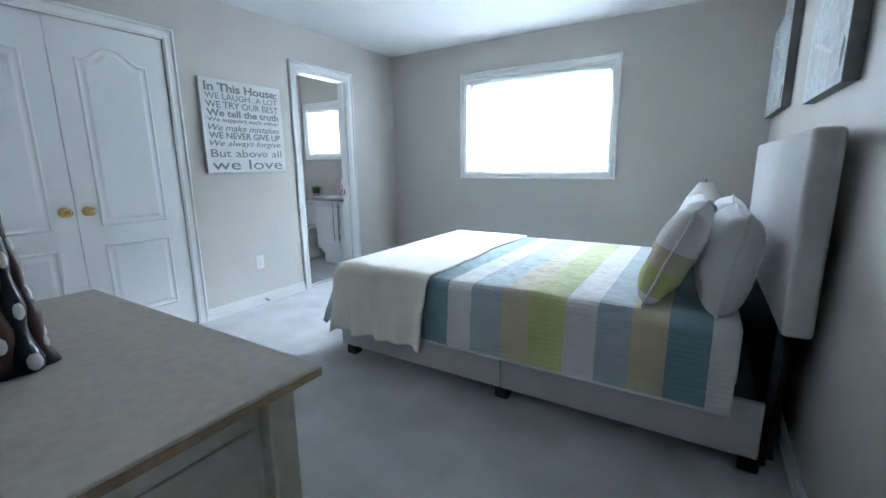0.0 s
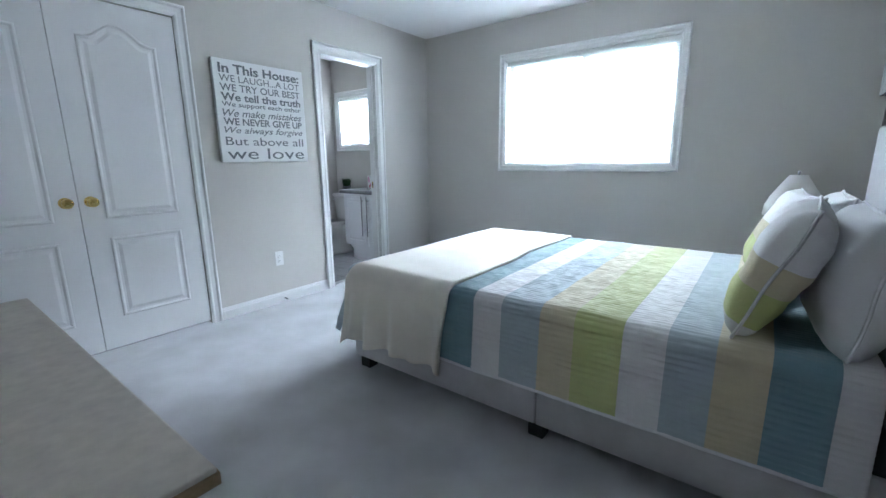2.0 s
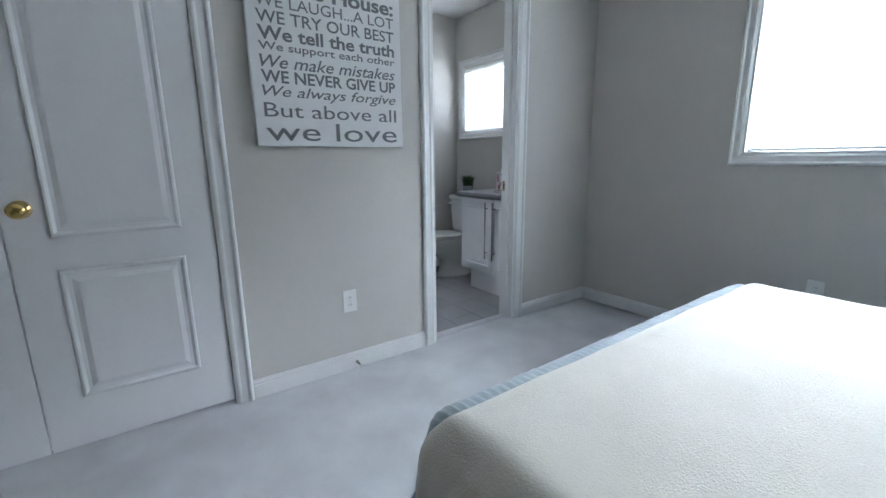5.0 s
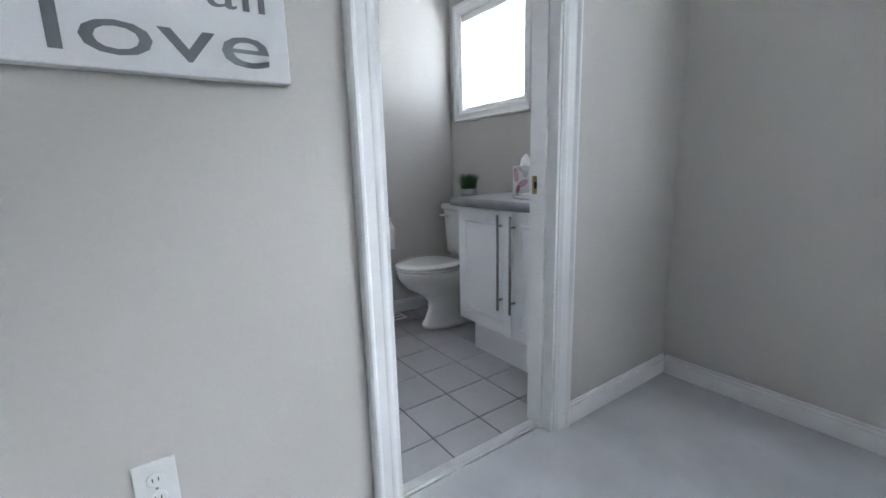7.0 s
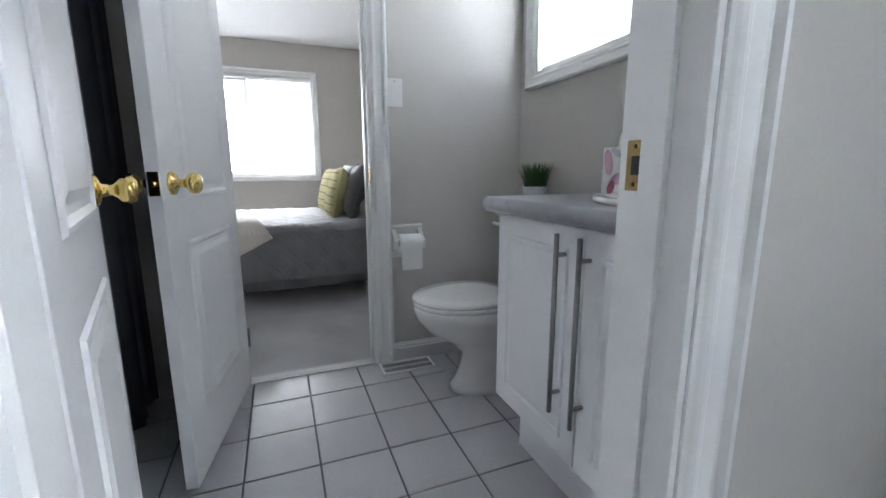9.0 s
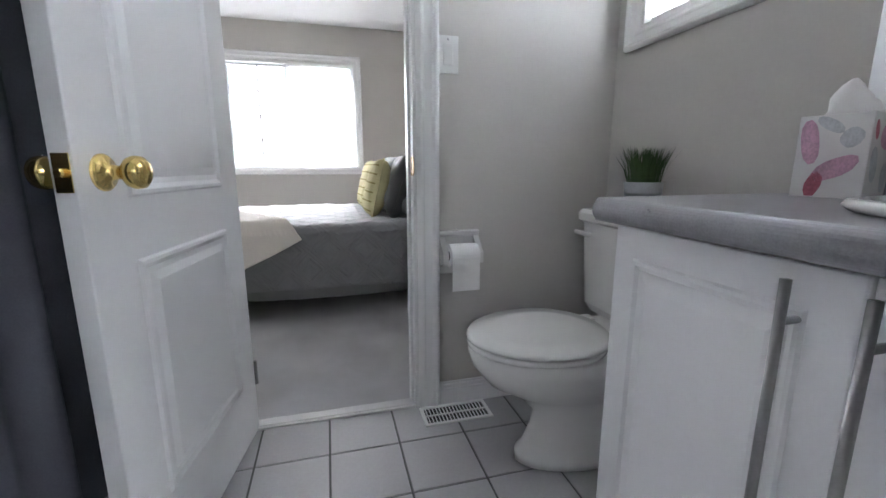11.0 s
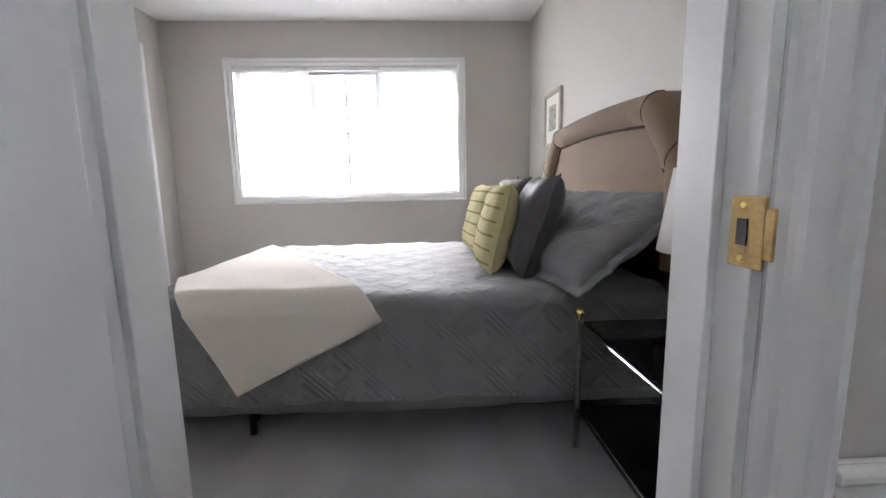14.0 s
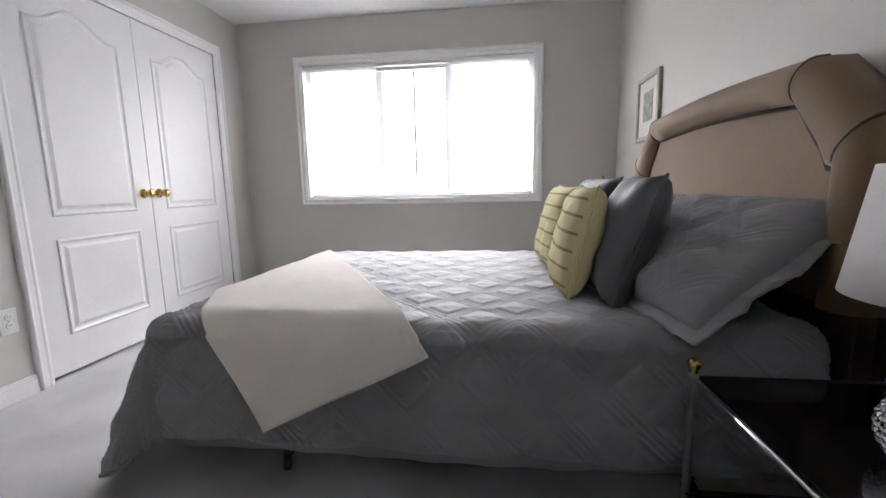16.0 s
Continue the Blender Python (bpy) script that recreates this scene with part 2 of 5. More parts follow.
def lathe(profile, segments=24, m=None, bm=None):
    """Turn (radius, height) rows about z."""
    bm = bm or bmesh.new()
    rings = []
    for r, z in profile:
        ring = []
        for i in range(segments):
            a = 2 * math.pi * i / segments
            p = Vector((r * math.cos(a), r * math.sin(a), z))
            ring.append(bm.verts.new(m @ p if m else p))
        rings.append(ring)
    for a, b in zip(rings, rings[1:]):
        for i in range(segments):
            bm.faces.new((a[i], a[(i + 1) % segments], b[(i + 1) % segments], b[i]))
    bm.faces.new(rings[0][::-1])
    bm.faces.new(rings[-1])
    return bm


def loft(rings, caps=True, bm=None):
    """Join closed rings of points into a skin."""
    bm = bm or bmesh.new()
    vs = [[bm.verts.new(p) for p in ring] for ring in rings]
    n = len(vs[0])
    for a, b in zip(vs, vs[1:]):
        for i in range(n):
            bm.faces.new((a[i], a[(i + 1) % n], b[(i + 1) % n], b[i]))
    if caps:
        bm.faces.new(vs[0][::-1])
        bm.faces.new(vs[-1])
    return bm


def grid(nu, nv, fn, bm=None):
    bm = bm or bmesh.new()
    vs = [[bm.verts.new(fn(i / nu, j / nv)) for j in range(nv + 1)] for i in range(nu + 1)]
    for i in range(nu):
        for j in range(nv):
            bm.faces.new((vs[i][j], vs[i + 1][j], vs[i + 1][j + 1], vs[i][j + 1]))
    return bm


def thicken(ob, t):
    mod = ob.modifiers.new("thickness", "SOLIDIFY")
    mod.thickness, mod.offset = t, -1
    return ob


def structure(name, bm, mat, label, category):
    return tagged(part(name, bm, mat), label, category, kind="structure")


# ---- rooms ----
X1, Y1, XR, YB, CEIL1 = -3.33, 4.91, 0.31, 0.56, 2.43       # first bedroom
X1B, X2B, X2, YBATH = -3.45, -4.86, -4.98, 4.83             # bathroom between its two doors
XW, YH, YC, CEIL2 = -8.38, 4.78, 1.62, 2.34                 # guest bedroom
D1A, D1B, D2A, D2B, DTOP = 3.488, 4.138, 3.487, 4.085, 2.05     # the two door openings

structure("floor_bedroom", boxes((X1 - 0.06, XR + 0.12, YB - 0.12, Y1 + 0.2, -0.12, 0.0)), CARPET, "blue-grey cut pile carpet with faint tread marks", "carpet")
structure("floor_guest_room", boxes((XW - 0.2, X2 + 0.05, YC - 0.7, YH + 0.12, -0.12, 0.0)), CARPET, "grey cut pile carpet with faint tread marks", "carpet")
structure("ceiling_bedroom", boxes((X1 - 0.12, XR + 0.12, YB - 0.12, Y1 + 0.2, CEIL1, CEIL1 + 0.1)), CEIL, "plain white painted ceiling", "ceiling")
structure("ceiling_bath", boxes((X2B, X1B, 2.2, YBATH, CEIL1 - 0.02, CEIL1 + 0.1)), CEIL, "plain white painted bathroom ceiling", "ceiling")
structure("ceiling_guest", boxes((XW - 0.2, X2, YC - 0.7, YH + 0.12, CEIL2, CEIL2 + 0.1)), CEIL, "plain white painted ceiling", "ceiling")

WX0, WX1, WZ0, WZ1 = -2.345, -0.843, 1.097, 2.074           # first bedroom window opening
BX0, BX1, BZ0, BZ1 = -4.745, -4.155, 1.335, 1.95            # bathroom window opening
GY0, GY1, GZ0, GZ1 = 2.175, 4.14, 0.855, 1.985              # guest window opening
structure("wall_window", boxes((X1 - 0.12, WX0, Y1, Y1 + 0.2, 0, CEIL1), (WX1, XR + 0.12, Y1, Y1 + 0.2, 0, CEIL1), (WX0, WX1, Y1, Y1 + 0.2, 0, WZ0), (WX0, WX1, Y1, Y1 + 0.2, WZ1, CEIL1)),
          WALL, "greige painted plaster wall with a window opening", "wall")
structure("wall_headboard", boxes((XR, XR + 0.12, YB - 0.12, Y1, 0, CEIL1)), WALL, "greige painted plaster wall", "wall")
structure("wall_back", boxes((X1 - 0.12, XR, YB - 0.12, YB, 0, CEIL1)), WALL, "greige painted plaster wall", "wall")
C1A, C1B, CTOP = 1.125, 2.38, 2.055                        # closet opening
structure("wall_bath_side", boxes((X1B, X1, YB, C1A, 0, CEIL1), (X1B, X1, C1A, C1B, CTOP, CEIL1), (X1B, X1, C1B, D1A, 0, CEIL1), (X1B, X1, D1A, D1B, DTOP, CEIL1), (X1B, X1, D1B, Y1, 0, CEIL1)),
          WALL, "greige painted plaster wall with closet and bathroom openings", "wall")
structure("wall_bath_window", boxes((X2B, BX0, YBATH, YBATH + 0.2, 0, CEIL1), (BX1, X1B, YBATH, YBATH + 0.2, 0, CEIL1), (BX0, BX1, YBATH, YBATH + 0.2, 0, BZ0), (BX0, BX1, YBATH, YBATH + 0.2, BZ1, CEIL1)),
          WALL, "greige painted bathroom wall with a small window", "wall")
structure("wall_bath_tub", boxes((X2B, X1B, 2.1, 2.2, 0, CEIL1)), WALL, "greige painted wall behind the shower curtain", "wall")
structure("wall_guest_door", boxes((X2, X2B, YC - 0.7, D2A, 0, CEIL1), (X2, X2B, D2A, D2B, DTOP, CEIL1), (X2, X2B, D2B, YH + 0.2, 0, CEIL1)), WALL, "greige painted wall with a door opening", "wall")
structure("wall_guest_head", boxes((XW, X2, YH, YH + 0.12, 0, CEIL2)), WALL, "greige painted plaster wall", "wall")
structure("wall_guest_window", boxes((XW - 0.2, XW, YC - 0.7, GY0, 0, CEIL2), (XW - 0.2, XW, GY1, YH + 0.12, 0, CEIL2), (XW - 0.2, XW, GY0, GY1, 0, GZ0), (XW - 0.2, XW, GY0, GY1, GZ1, CEIL2)),
          WALL, "greige painted wall with a wide window", "wall")
C2A, C2B, C2TOP = -8.03, -6.53, 2.0
structure("wall_guest_closet", boxes((XW, C2A, YC - 0.1, YC, 0, CEIL2), (C2A, C2B, YC - 0.1, YC, C2TOP, CEIL2), (C2B, X2, YC - 0.1, YC, 0, CEIL2)), WALL, "greige painted wall with a closet opening", "wall")
structure("closet_back", boxes((X1B - 0.55, X1B - 0.5, YB, 2.6, 0, CEIL1), (XW, X2, YC - 0.7, YC - 0.65, 0, CEIL2)), WALL, "plain painted closet backs", "wall")


# overcast sky and haze outside the windows
structure("backdrop_north", boxes((-9.0, 5.0, 9.5, 9.6, -3.0, 5.5)), SKYGLOW, "bright white overcast sky outside the window", "sky")
structure("backdrop_west", boxes((-13.1, -13.0, -2.0, 9.4, -3.0, 5.5)), SKYGLOW, "bright white overcast sky outside the window", "sky")


# walls' lower trim: a plinth with a stepped top
def baseboard(name, a, b, n):
    (ax, ay), (bx, by), (nx, ny) = a, b, n
    rows = []
    for t, z0, z1 in ((0.015, 0.0, 0.066), (0.011, 0.066, 0.080), (0.006, 0.080, 0.090)):
        xs, ys = sorted((ax, bx)), sorted((ay, by))
        if nx:
            xs = sorted((ax, ax + nx * t))
        else:
            ys = sorted((ay, ay + ny * t))
        rows.append((xs[0], xs[1], ys[0], ys[1], z0, z1))
    return structure(name, boxes(*rows, bevel=0.0015, segments=1), TRIM, "white moulded wooden baseboard along the wall", "baseboard")


CW = 0.076
baseboard("baseboard_1", (X1, C1B + CW), (X1, D1A - CW), (1, 0))
baseboard("baseboard_2", (X1, D1B + CW), (X1, Y1), (1, 0))
baseboard("baseboard_3", (X1 + 0.016, Y1), (XR - 0.016, Y1), (0, -1))
baseboard("baseboard_4", (XR, YB), (XR, Y1), (-1, 0))
baseboard("baseboard_5", (X1, YB), (X1, C1A - CW), (1, 0))
baseboard("baseboard_6", (X2B, D2B + CW), (X2B, YBATH), (1, 0))
baseboard("baseboard_7", (X2B + 0.016, YBATH), (-4.12, YBATH), (0, -1))
baseboard("baseboard_8", (XW, YC), (XW, YH), (1, 0))
baseboard("baseboard_9", (C2B + CW, YC), (X2, YC), (0, 1))
baseboard("baseboard_10", (XW + 0.016, YH), (X2, YH), (0, -1))


# a casing of stepped moulding round an opening: u runs along the wall, w out of it
MOULDING = [(0.0, 0.0), (0.0, 0.012), (0.05, 0.019), (0.13, 0.0235), (0.22, 0.0225), (0.28, 0.017), (0.31, 0.0135), (0.36, 0.012), (0.66, 0.0105), (0.72, 0.0125), (0.80, 0.0125), (0.87, 0.010), (0.93, 0.0065), (1.0, 0.004), (1.0, 0.0)]


def casing(name, m, u0, u1, top, label="white moulded door casing", sill=None, cw=CW):
    """Mitred moulding, thick at its outer edge; f runs from the outer edge to the opening."""
    low = 0.0 if sill is None else sill
    foot = 0.0 if sill is None else cw
    trim = thing(name, m, label, "door casing" if sill is None else "window casing", kind="structure")
    for edge, d in ((u0, -1), (u1, 1)):
        part("casing_side", loft([[Vector((edge + d * cw * (1 - f), t, low - foot * (1 - f))) for f, t in MOULDING], [Vector((edge + d * cw * (1 - f), t, top + cw * (1 - f))) for f, t in MOULDING]]), TRIM, trim)
    part("casing_head", loft([[Vector((edge + d * cw * (1 - f), t, top + cw * (1 - f))) for f, t in MOULDING] for edge, d in ((u0, -1), (u1, 1))]), TRIM, trim)
    if sill is not None:
        part("casing_sill", loft([[Vector((edge + d * cw * (1 - f), t, sill - cw * (1 - f))) for f, t in MOULDING] for edge, d in ((u0, -1), (u1, 1))]), TRIM, trim)
    return trim


def on_x(x, out):      # wall plane at x, trim growing towards out
    return Matrix(((0, out, 0, x), (1, 0, 0, 0), (0, 0, 1, 0), (0, 0, 0, 1)))


def on_y(y, out):
    return Matrix(((1, 0, 0, 0), (0, out, 0, y), (0, 0, 1, 0), (0, 0, 0, 1)))


casing("door_casing_1", on_x(X1, 1), D1A, D1B, DTOP)
casing("door_casing_2", on_x(X1B, -1), D1A, D1B, DTOP)
casing("door_casing_3", on_x(X2B, 1), D2A, D2B, DTOP)
casing("door_casing_4", on_x(X2, -1), D2A, D2B, DTOP)
casing("closet_casing_1", on_x(X1, 1), C1A, C1B, CTOP, "white moulded closet casing")
casing("closet_casing_2", on_y(YC, 1), C2A, C2B, C2TOP, "white moulded closet casing")


def jamb(name, xa, xb, ya, yb):
    j = thing(name, Matrix(), "white painted door jamb lining", "door jamb", kind="structure")
    part("jamb_side", boxes((xa, xb, ya, ya + 0.012, 0, DTOP), ((xa + xb) / 2 - 0.018, (xa + xb) / 2 + 0.018, ya + 0.012, ya + 0.022, 0, DTOP), bevel=0.001, segments=1), TRIM, j)
    part("jamb_side", boxes((xa, xb, yb - 0.012, yb, 0, DTOP), ((xa + xb) / 2 - 0.018, (xa + xb) / 2 + 0.018, yb - 0.022, yb - 0.012, 0, DTOP), bevel=0.001, segments=1), TRIM, j)
    part("jamb_head", boxes((xa, xb, ya + 0.012, yb - 0.012, DTOP - 0.012, DTOP), bevel=0.001, segments=1), TRIM, j)
    return j


jamb("door_jamb_1", X1B, X1, D1A, D1B)
jamb("door_jamb_2", X2, X2B, D2A, D2B)


def strike_plate(x, y, z):
    s = thing("strike_plate", pose(x, y, z), "brass strike plate screwed to the door jamb", "strike plate")
    part("plate", boxes((-0.016, 0.024, -0.003, 0.0, -0.032, 0.032), bevel=0.0012), AGED_BRASS, s)
    part("lip", boxes((0.024, 0.034, -0.003, 0.0, -0.022, 0.022), bevel=0.0012), AGED_BRASS, s)
    # raised black block in place of the latch hole's shaded inside
    part("latch_dark_block", boxes((-0.006, 0.006, -0.0042, -0.003, -0.012, 0.012)), BLACK, s)
    for dz in (-0.024, 0.024):
        part("screw", lathe([(0.004, 0), (0.003, 0.0015)], 10, pose(0, -0.003, dz, 90, 0, 0)), BRASS, s)
    return s


strike_plate(X1B + 0.03, D1B - 0.012, 0.91)
strike_plate(X2B - 0.010, D2B - 0.012, 0.885)

for nm, xa, xb, ya, yb in (("threshold_1", X1B + 0.02, X1 - 0.05, D1A + 0.013, D1B - 0.013), ("threshold_2", X2 + 0.06, X2B - 0.0, D2A + 0.013, D2B - 0.013)):
    structure(nm, boxes((xa, xb, ya, yb, -0.002, 0.006), (xa + 0.012, xb - 0.012, ya, yb, 0.006, 0.009), bevel=0.002), ALU, "worn metal threshold strip between carpet and tile", "threshold")


# ---- windows ----
def window(name, m, u0, u1, z0, z1, bars, muntins, depth=0.14):
    """A vinyl window set in the opening; local y runs out of the room as negative w."""
    win = thing(name, m, "white vinyl window, bright with daylight", "window", kind="structure")
    part("window_lining", boxes((u0, u0 + 0.012, -depth, 0, z0, z1), (u1 - 0.012, u1, -depth, 0, z0, z1), (u0 + 0.012, u1 - 0.012, -depth, 0, z1 - 0.012, z1), (u0 + 0.012, u1 - 0.012, -depth, 0, z0, z0 + 0.012)), TRIM, win)
    e = 0.045
    a, b, c, d = u0 + 0.012, u1 - 0.012, z0 + 0.012, z1 - 0.012
    part("window_frame", boxes((a, a + e, -depth, -depth + 0.06, c, d), (b - e, b, -depth, -depth + 0.06, c, d), (a + e, b - e, -depth, -depth + 0.06, c, c + e), (a + e, b - e, -depth, -depth + 0.06, d - e, d), bevel=0.003), VINYL, win)
    edges = [a + e] + [v for bar in bars for v in (bar - 0.03, bar + 0.03)] + [b - e]
    for bar in bars:
        part("mullion", boxes((bar - 0.03, bar + 0.03, -depth + 0.002, -depth + 0.058, c + e, d - e), bevel=0.003), VINYL, win)
    for i in range(0, len(edges), 2):
        pane = part("pane", boxes((edges[i], edges[i + 1], -depth + 0.02, -depth + 0.026, c + e, d - e)), GLASS, win)
        pane.visible_shadow = False
    for um0, um1, n in muntins:
        rows = [((um0 + um1) / 2 - 0.010, (um0 + um1) / 2 + 0.010, -depth + 0.012, -depth + 0.019, c + e, d - e)]
        for k in range(1, n):
            zz = c + e + (d - c - 2 * e) * k / n
            rows.append((um0, um1, -depth + 0.010, -depth + 0.0118, zz - 0.009, zz + 0.009))
        for r in rows:
            part("muntin", boxes(r), VINYL, win)
    return win


def blind(name, m, u0, u1, z0, z1, pitch=0.021, tilt=-14, label="white aluminium mini blind, lowered over the window"):
    bl = thing(name, m, label, "window blind")
    part("head_rail", boxes((u0, u1, -0.052, -0.012, z1 - 0.032, z1 - 0.002), bevel=0.003), PLASTIC, bl)
    part("head_rail_lip", boxes((u0, u1, -0.011, -0.006, z1 - 0.045, z1 - 0.034), bevel=0.001), PLASTIC, bl)
    part("bottom_rail", boxes((u0 + 0.004, u1 - 0.004, -0.046, -0.020, z0, z0 + 0.012), bevel=0.003), PLASTIC, bl)
    bm = bmesh.new()
    w = 0.0105
    pts = [(-w, 0.0), (0.0, 0.0022), (w, 0.0)]
    vs = [[bm.verts.new((u, p * math.cos(radians(tilt)), q + p * math.sin(radians(tilt)))) for p, q in pts] for u in (u0 + 0.006, u1 - 0.006)]
    for i in range(2):
        bm.faces.new((vs[0][i], vs[1][i], vs[1][i + 1], vs[0][i + 1]))
    first = part("slat", bm, SLAT, bl)
    n = int((z1 - 0.04 - z0 - 0.02) / pitch)
    for k in range(n):
        s = first if k == 0 else new("slat", first.data)
        s.parent = bl
        s.location = (0, -0.033, z0 + 0.022 + k * pitch)
    cords = [u0 + 0.12, u1 - 0.12] + ([(u0 + u1) / 2] if u1 - u0 > 1 else [])
    for u in cords:
        part("cord", boxes((u - 0.001, u + 0.001, -0.022, -0.020, z0, z1 - 0.03)), PLASTIC, bl)
    part("wand", lathe([(0.004, 0), (0.004, 0.45)], 6, pose(u0 + 0.10, -0.008, z1 - 0.49)), PLASTIC, bl)
    return bl


M1, MB, MG = on_y(Y1, -1), on_y(YBATH, -1), on_x(XW, 1)
window("window_1", M1, WX0, WX1, WZ0, WZ1, [(WX0 + WX1) / 2], [])
casing("window_casing_1", M1, WX0, WX1, WZ1, "flat white moulded window casing", WZ0, 0.058)
blind("window_blind", M1, WX0 + 0.015, WX1 - 0.015, WZ0 + 0.018, WZ1 - 0.012)
window("window_2", MB, BX0, BX1, BZ0, BZ1, [(BX0 + BX1) / 2], [])
casing("window_casing_2", MB, BX0, BX1, BZ1, "flat white moulded window casing", BZ0, 0.06)
blind("window_blind", MB, BX0 + 0.015, BX1 - 0.015, BZ0 + 0.018, BZ1 - 0.012, tilt=48, label="white aluminium mini blind in the bathroom window")
window("window_3", MG, GY0, GY1, GZ0, GZ1, [2.83, 3.43], [(2.86, 3.40, 4)])
casing("window_casing_3", MG, GY0, GY1, GZ1, "flat white moulded window casing", GZ0, 0.058)
for k, (ua, ub) in enumerate(((GY0 + 0.015, 2.82), (3.44, GY1 - 0.015))):
    blind("window_blind", MG, ua, ub, GZ0 + 0.018, GZ1 - 0.012)
gb = thing("window_blind", MG, "white mini blind drawn fully up over the middle pane", "window blind")
part("head_rail", boxes((2.825, 3.435, -0.052, -0.012, GZ1 - 0.044, GZ1 - 0.014), bevel=0.003), PLASTIC, gb)
for k in range(6):
    part("slat", boxes((2.83, 3.43, -0.045, -0.02, GZ1 - 0.056 - k * 0.005, GZ1 - 0.053 - k * 0.005)), SLAT, gb)


# ---- panel doors ----
def relief(bm, outline, steps, side, y):
    """Nested rings stepping in and out of a face; steps of (inset, height)."""
    xs, zs = [p[0] for p in outline], [p[1] for p in outline]
    cx, cz, hx, hz = (min(xs) + max(xs)) / 2, (min(zs) + max(zs)) / 2, (max(xs) - min(xs)) / 2, (max(zs) - min(zs)) / 2
    rings = [[Vector((cx + (x - cx) * (hx - d) / hx, y + side * h, cz + (z - cz) * (hz - d) / hz)) for x, z in outline] for d, h in steps]
    loft(rings, False, bm)
    bm.faces.new([bm.verts.new(p) for p in rings[-1]])


def arch(x0, x1, z0, z1, rise):
    pts = [(x0, z0), (x1, z0)]
    for k in range(17):
        u = 1 - k / 16
        s = min(max((0.5 - abs(u - 0.5)) / 0.5 * 1.25 - 0.2, 0), 1)
        pts.append((x0 + (x1 - x0) * u, z1 - rise + rise * 0.5 * (1 - math.cos(math.pi * s))))
    return pts


STEPS = [(0.0, 0.0006), (0.005, 0.0062), (0.012, 0.0072), (0.022, 0.0012), (0.034, 0.0008), (0.052, 0.0068)]


def knob(parent, m, mat=BRASS):
    k = part("knob", lathe([(0.031, 0.0), (0.031, 0.004), (0.026, 0.009), (0.013, 0.013), (0.011, 0.030), (0.016, 0.036), (0.025, 0.043), (0.028, 0.053), (0.026, 0.063), (0.018, 0.069), (0.006, 0.071)], 24, m), mat, parent, "polished brass knob", True)
    return k


def panel_door(name, m, w, h, label, category, knobs, t=0.035, margin=0.115, rise=0.085, both=True, kind="", edge=None, kz=0.935):
    """A moulded door: local x across it, y through it, z up, hinge at x = 0."""
    d = thing(name, m, label, category, kind=kind)
    leaf = part("leaf", boxes((0, w, -t / 2, t / 2, 0.022, h), bevel=0.0025), DOOR, d)
    for side in ((-1, 1) if both else (1,)):
        for outline in (arch(margin, w - margin, 0.83, h - 0.115, rise), [(margin, 0.215), (w - margin, 0.215), (w - margin, 0.715), (margin, 0.715)]):
            bm = bmesh.new()
            relief(bm, outline, STEPS, side, side * t / 2)
            part("panel", bm, DOOR, leaf)
    for kx, side in knobs:
        knob(d, pose(kx, side * t / 2, kz, -90 * side, 0, 0))
    if edge is not None:
        lp = part("latch_plate", boxes((edge - 0.001, edge + 0.0015, -0.0125, 0.0125, kz - 0.03, kz + 0.03), bevel=0.0005, segments=1), BRASS, d)
        part("latch_bolt", lathe([(0.008, 0), (0.008, 0.008), (0.005, 0.010)], 12, pose(edge, 0, kz, 0, 90, 0)), BRASS, lp)
    for hz in (0.22, h - 0.22):
        part("hinge", lathe([(0.006, -0.04), (0.006, 0.04)], 10, pose(-0.004, t / 2 + 0.002, hz)), METAL, d)
    return d


w1 = (C1B - C1A) / 2 - 0.004
# closet leaves face +x: local x along +y or -y
panel_door("closet_door", pose(X1 - 0.022, C1A + 0.002, 0, 0, 0, 90) @ Matrix.Diagonal((1, -1, 1, 1)), w1, CTOP - 0.006, "white moulded two-panel closet door, closed", "closet door", [(w1 - 0.055, 1)], both=False)
panel_door("closet_door", pose(X1 - 0.022, C1B - 0.002, 0, 0, 0, -90), w1, CTOP - 0.006, "white moulded two-panel closet door, closed", "closet door", [(w1 - 0.055, 1)], both=False)
w2 = (C2B - C2A) / 2 - 0.004
panel_door("closet_door", pose(C2A + 0.002, YC - 0.022, 0), w2, C2TOP - 0.006, "white moulded two-panel closet door, closed", "closet door", [(w2 - 0.06, 1)], both=False)
panel_door("closet_door", pose(C2B - 0.002, YC - 0.022, 0) @ Matrix.Diagonal((-1, 1, 1, 1)), w2, C2TOP - 0.006, "white moulded two-panel closet door, closed", "closet door", [(w2 - 0.06, 1)], both=False)
# bathroom doors, both swung into the bathroom
panel_door("door_1", pose(X1B - 0.006, D1A - 0.006, 0, 0, 0, 194), 0.60, DTOP - 0.02, "white moulded bathroom door standing open", "door", [(0.54, -1), (0.54, 1)], kind="structure", edge=0.60, kz=0.87)
panel_door("door_2", pose(X2B + 0.012, D2A + 0.028, 0, 0, 0, -9.5), 0.63, DTOP - 0.02, "white moulded bathroom door standing open", "door", [(0.57, 1), (0.57, -1)], kind="structure", edge=0.63, kz=0.875)


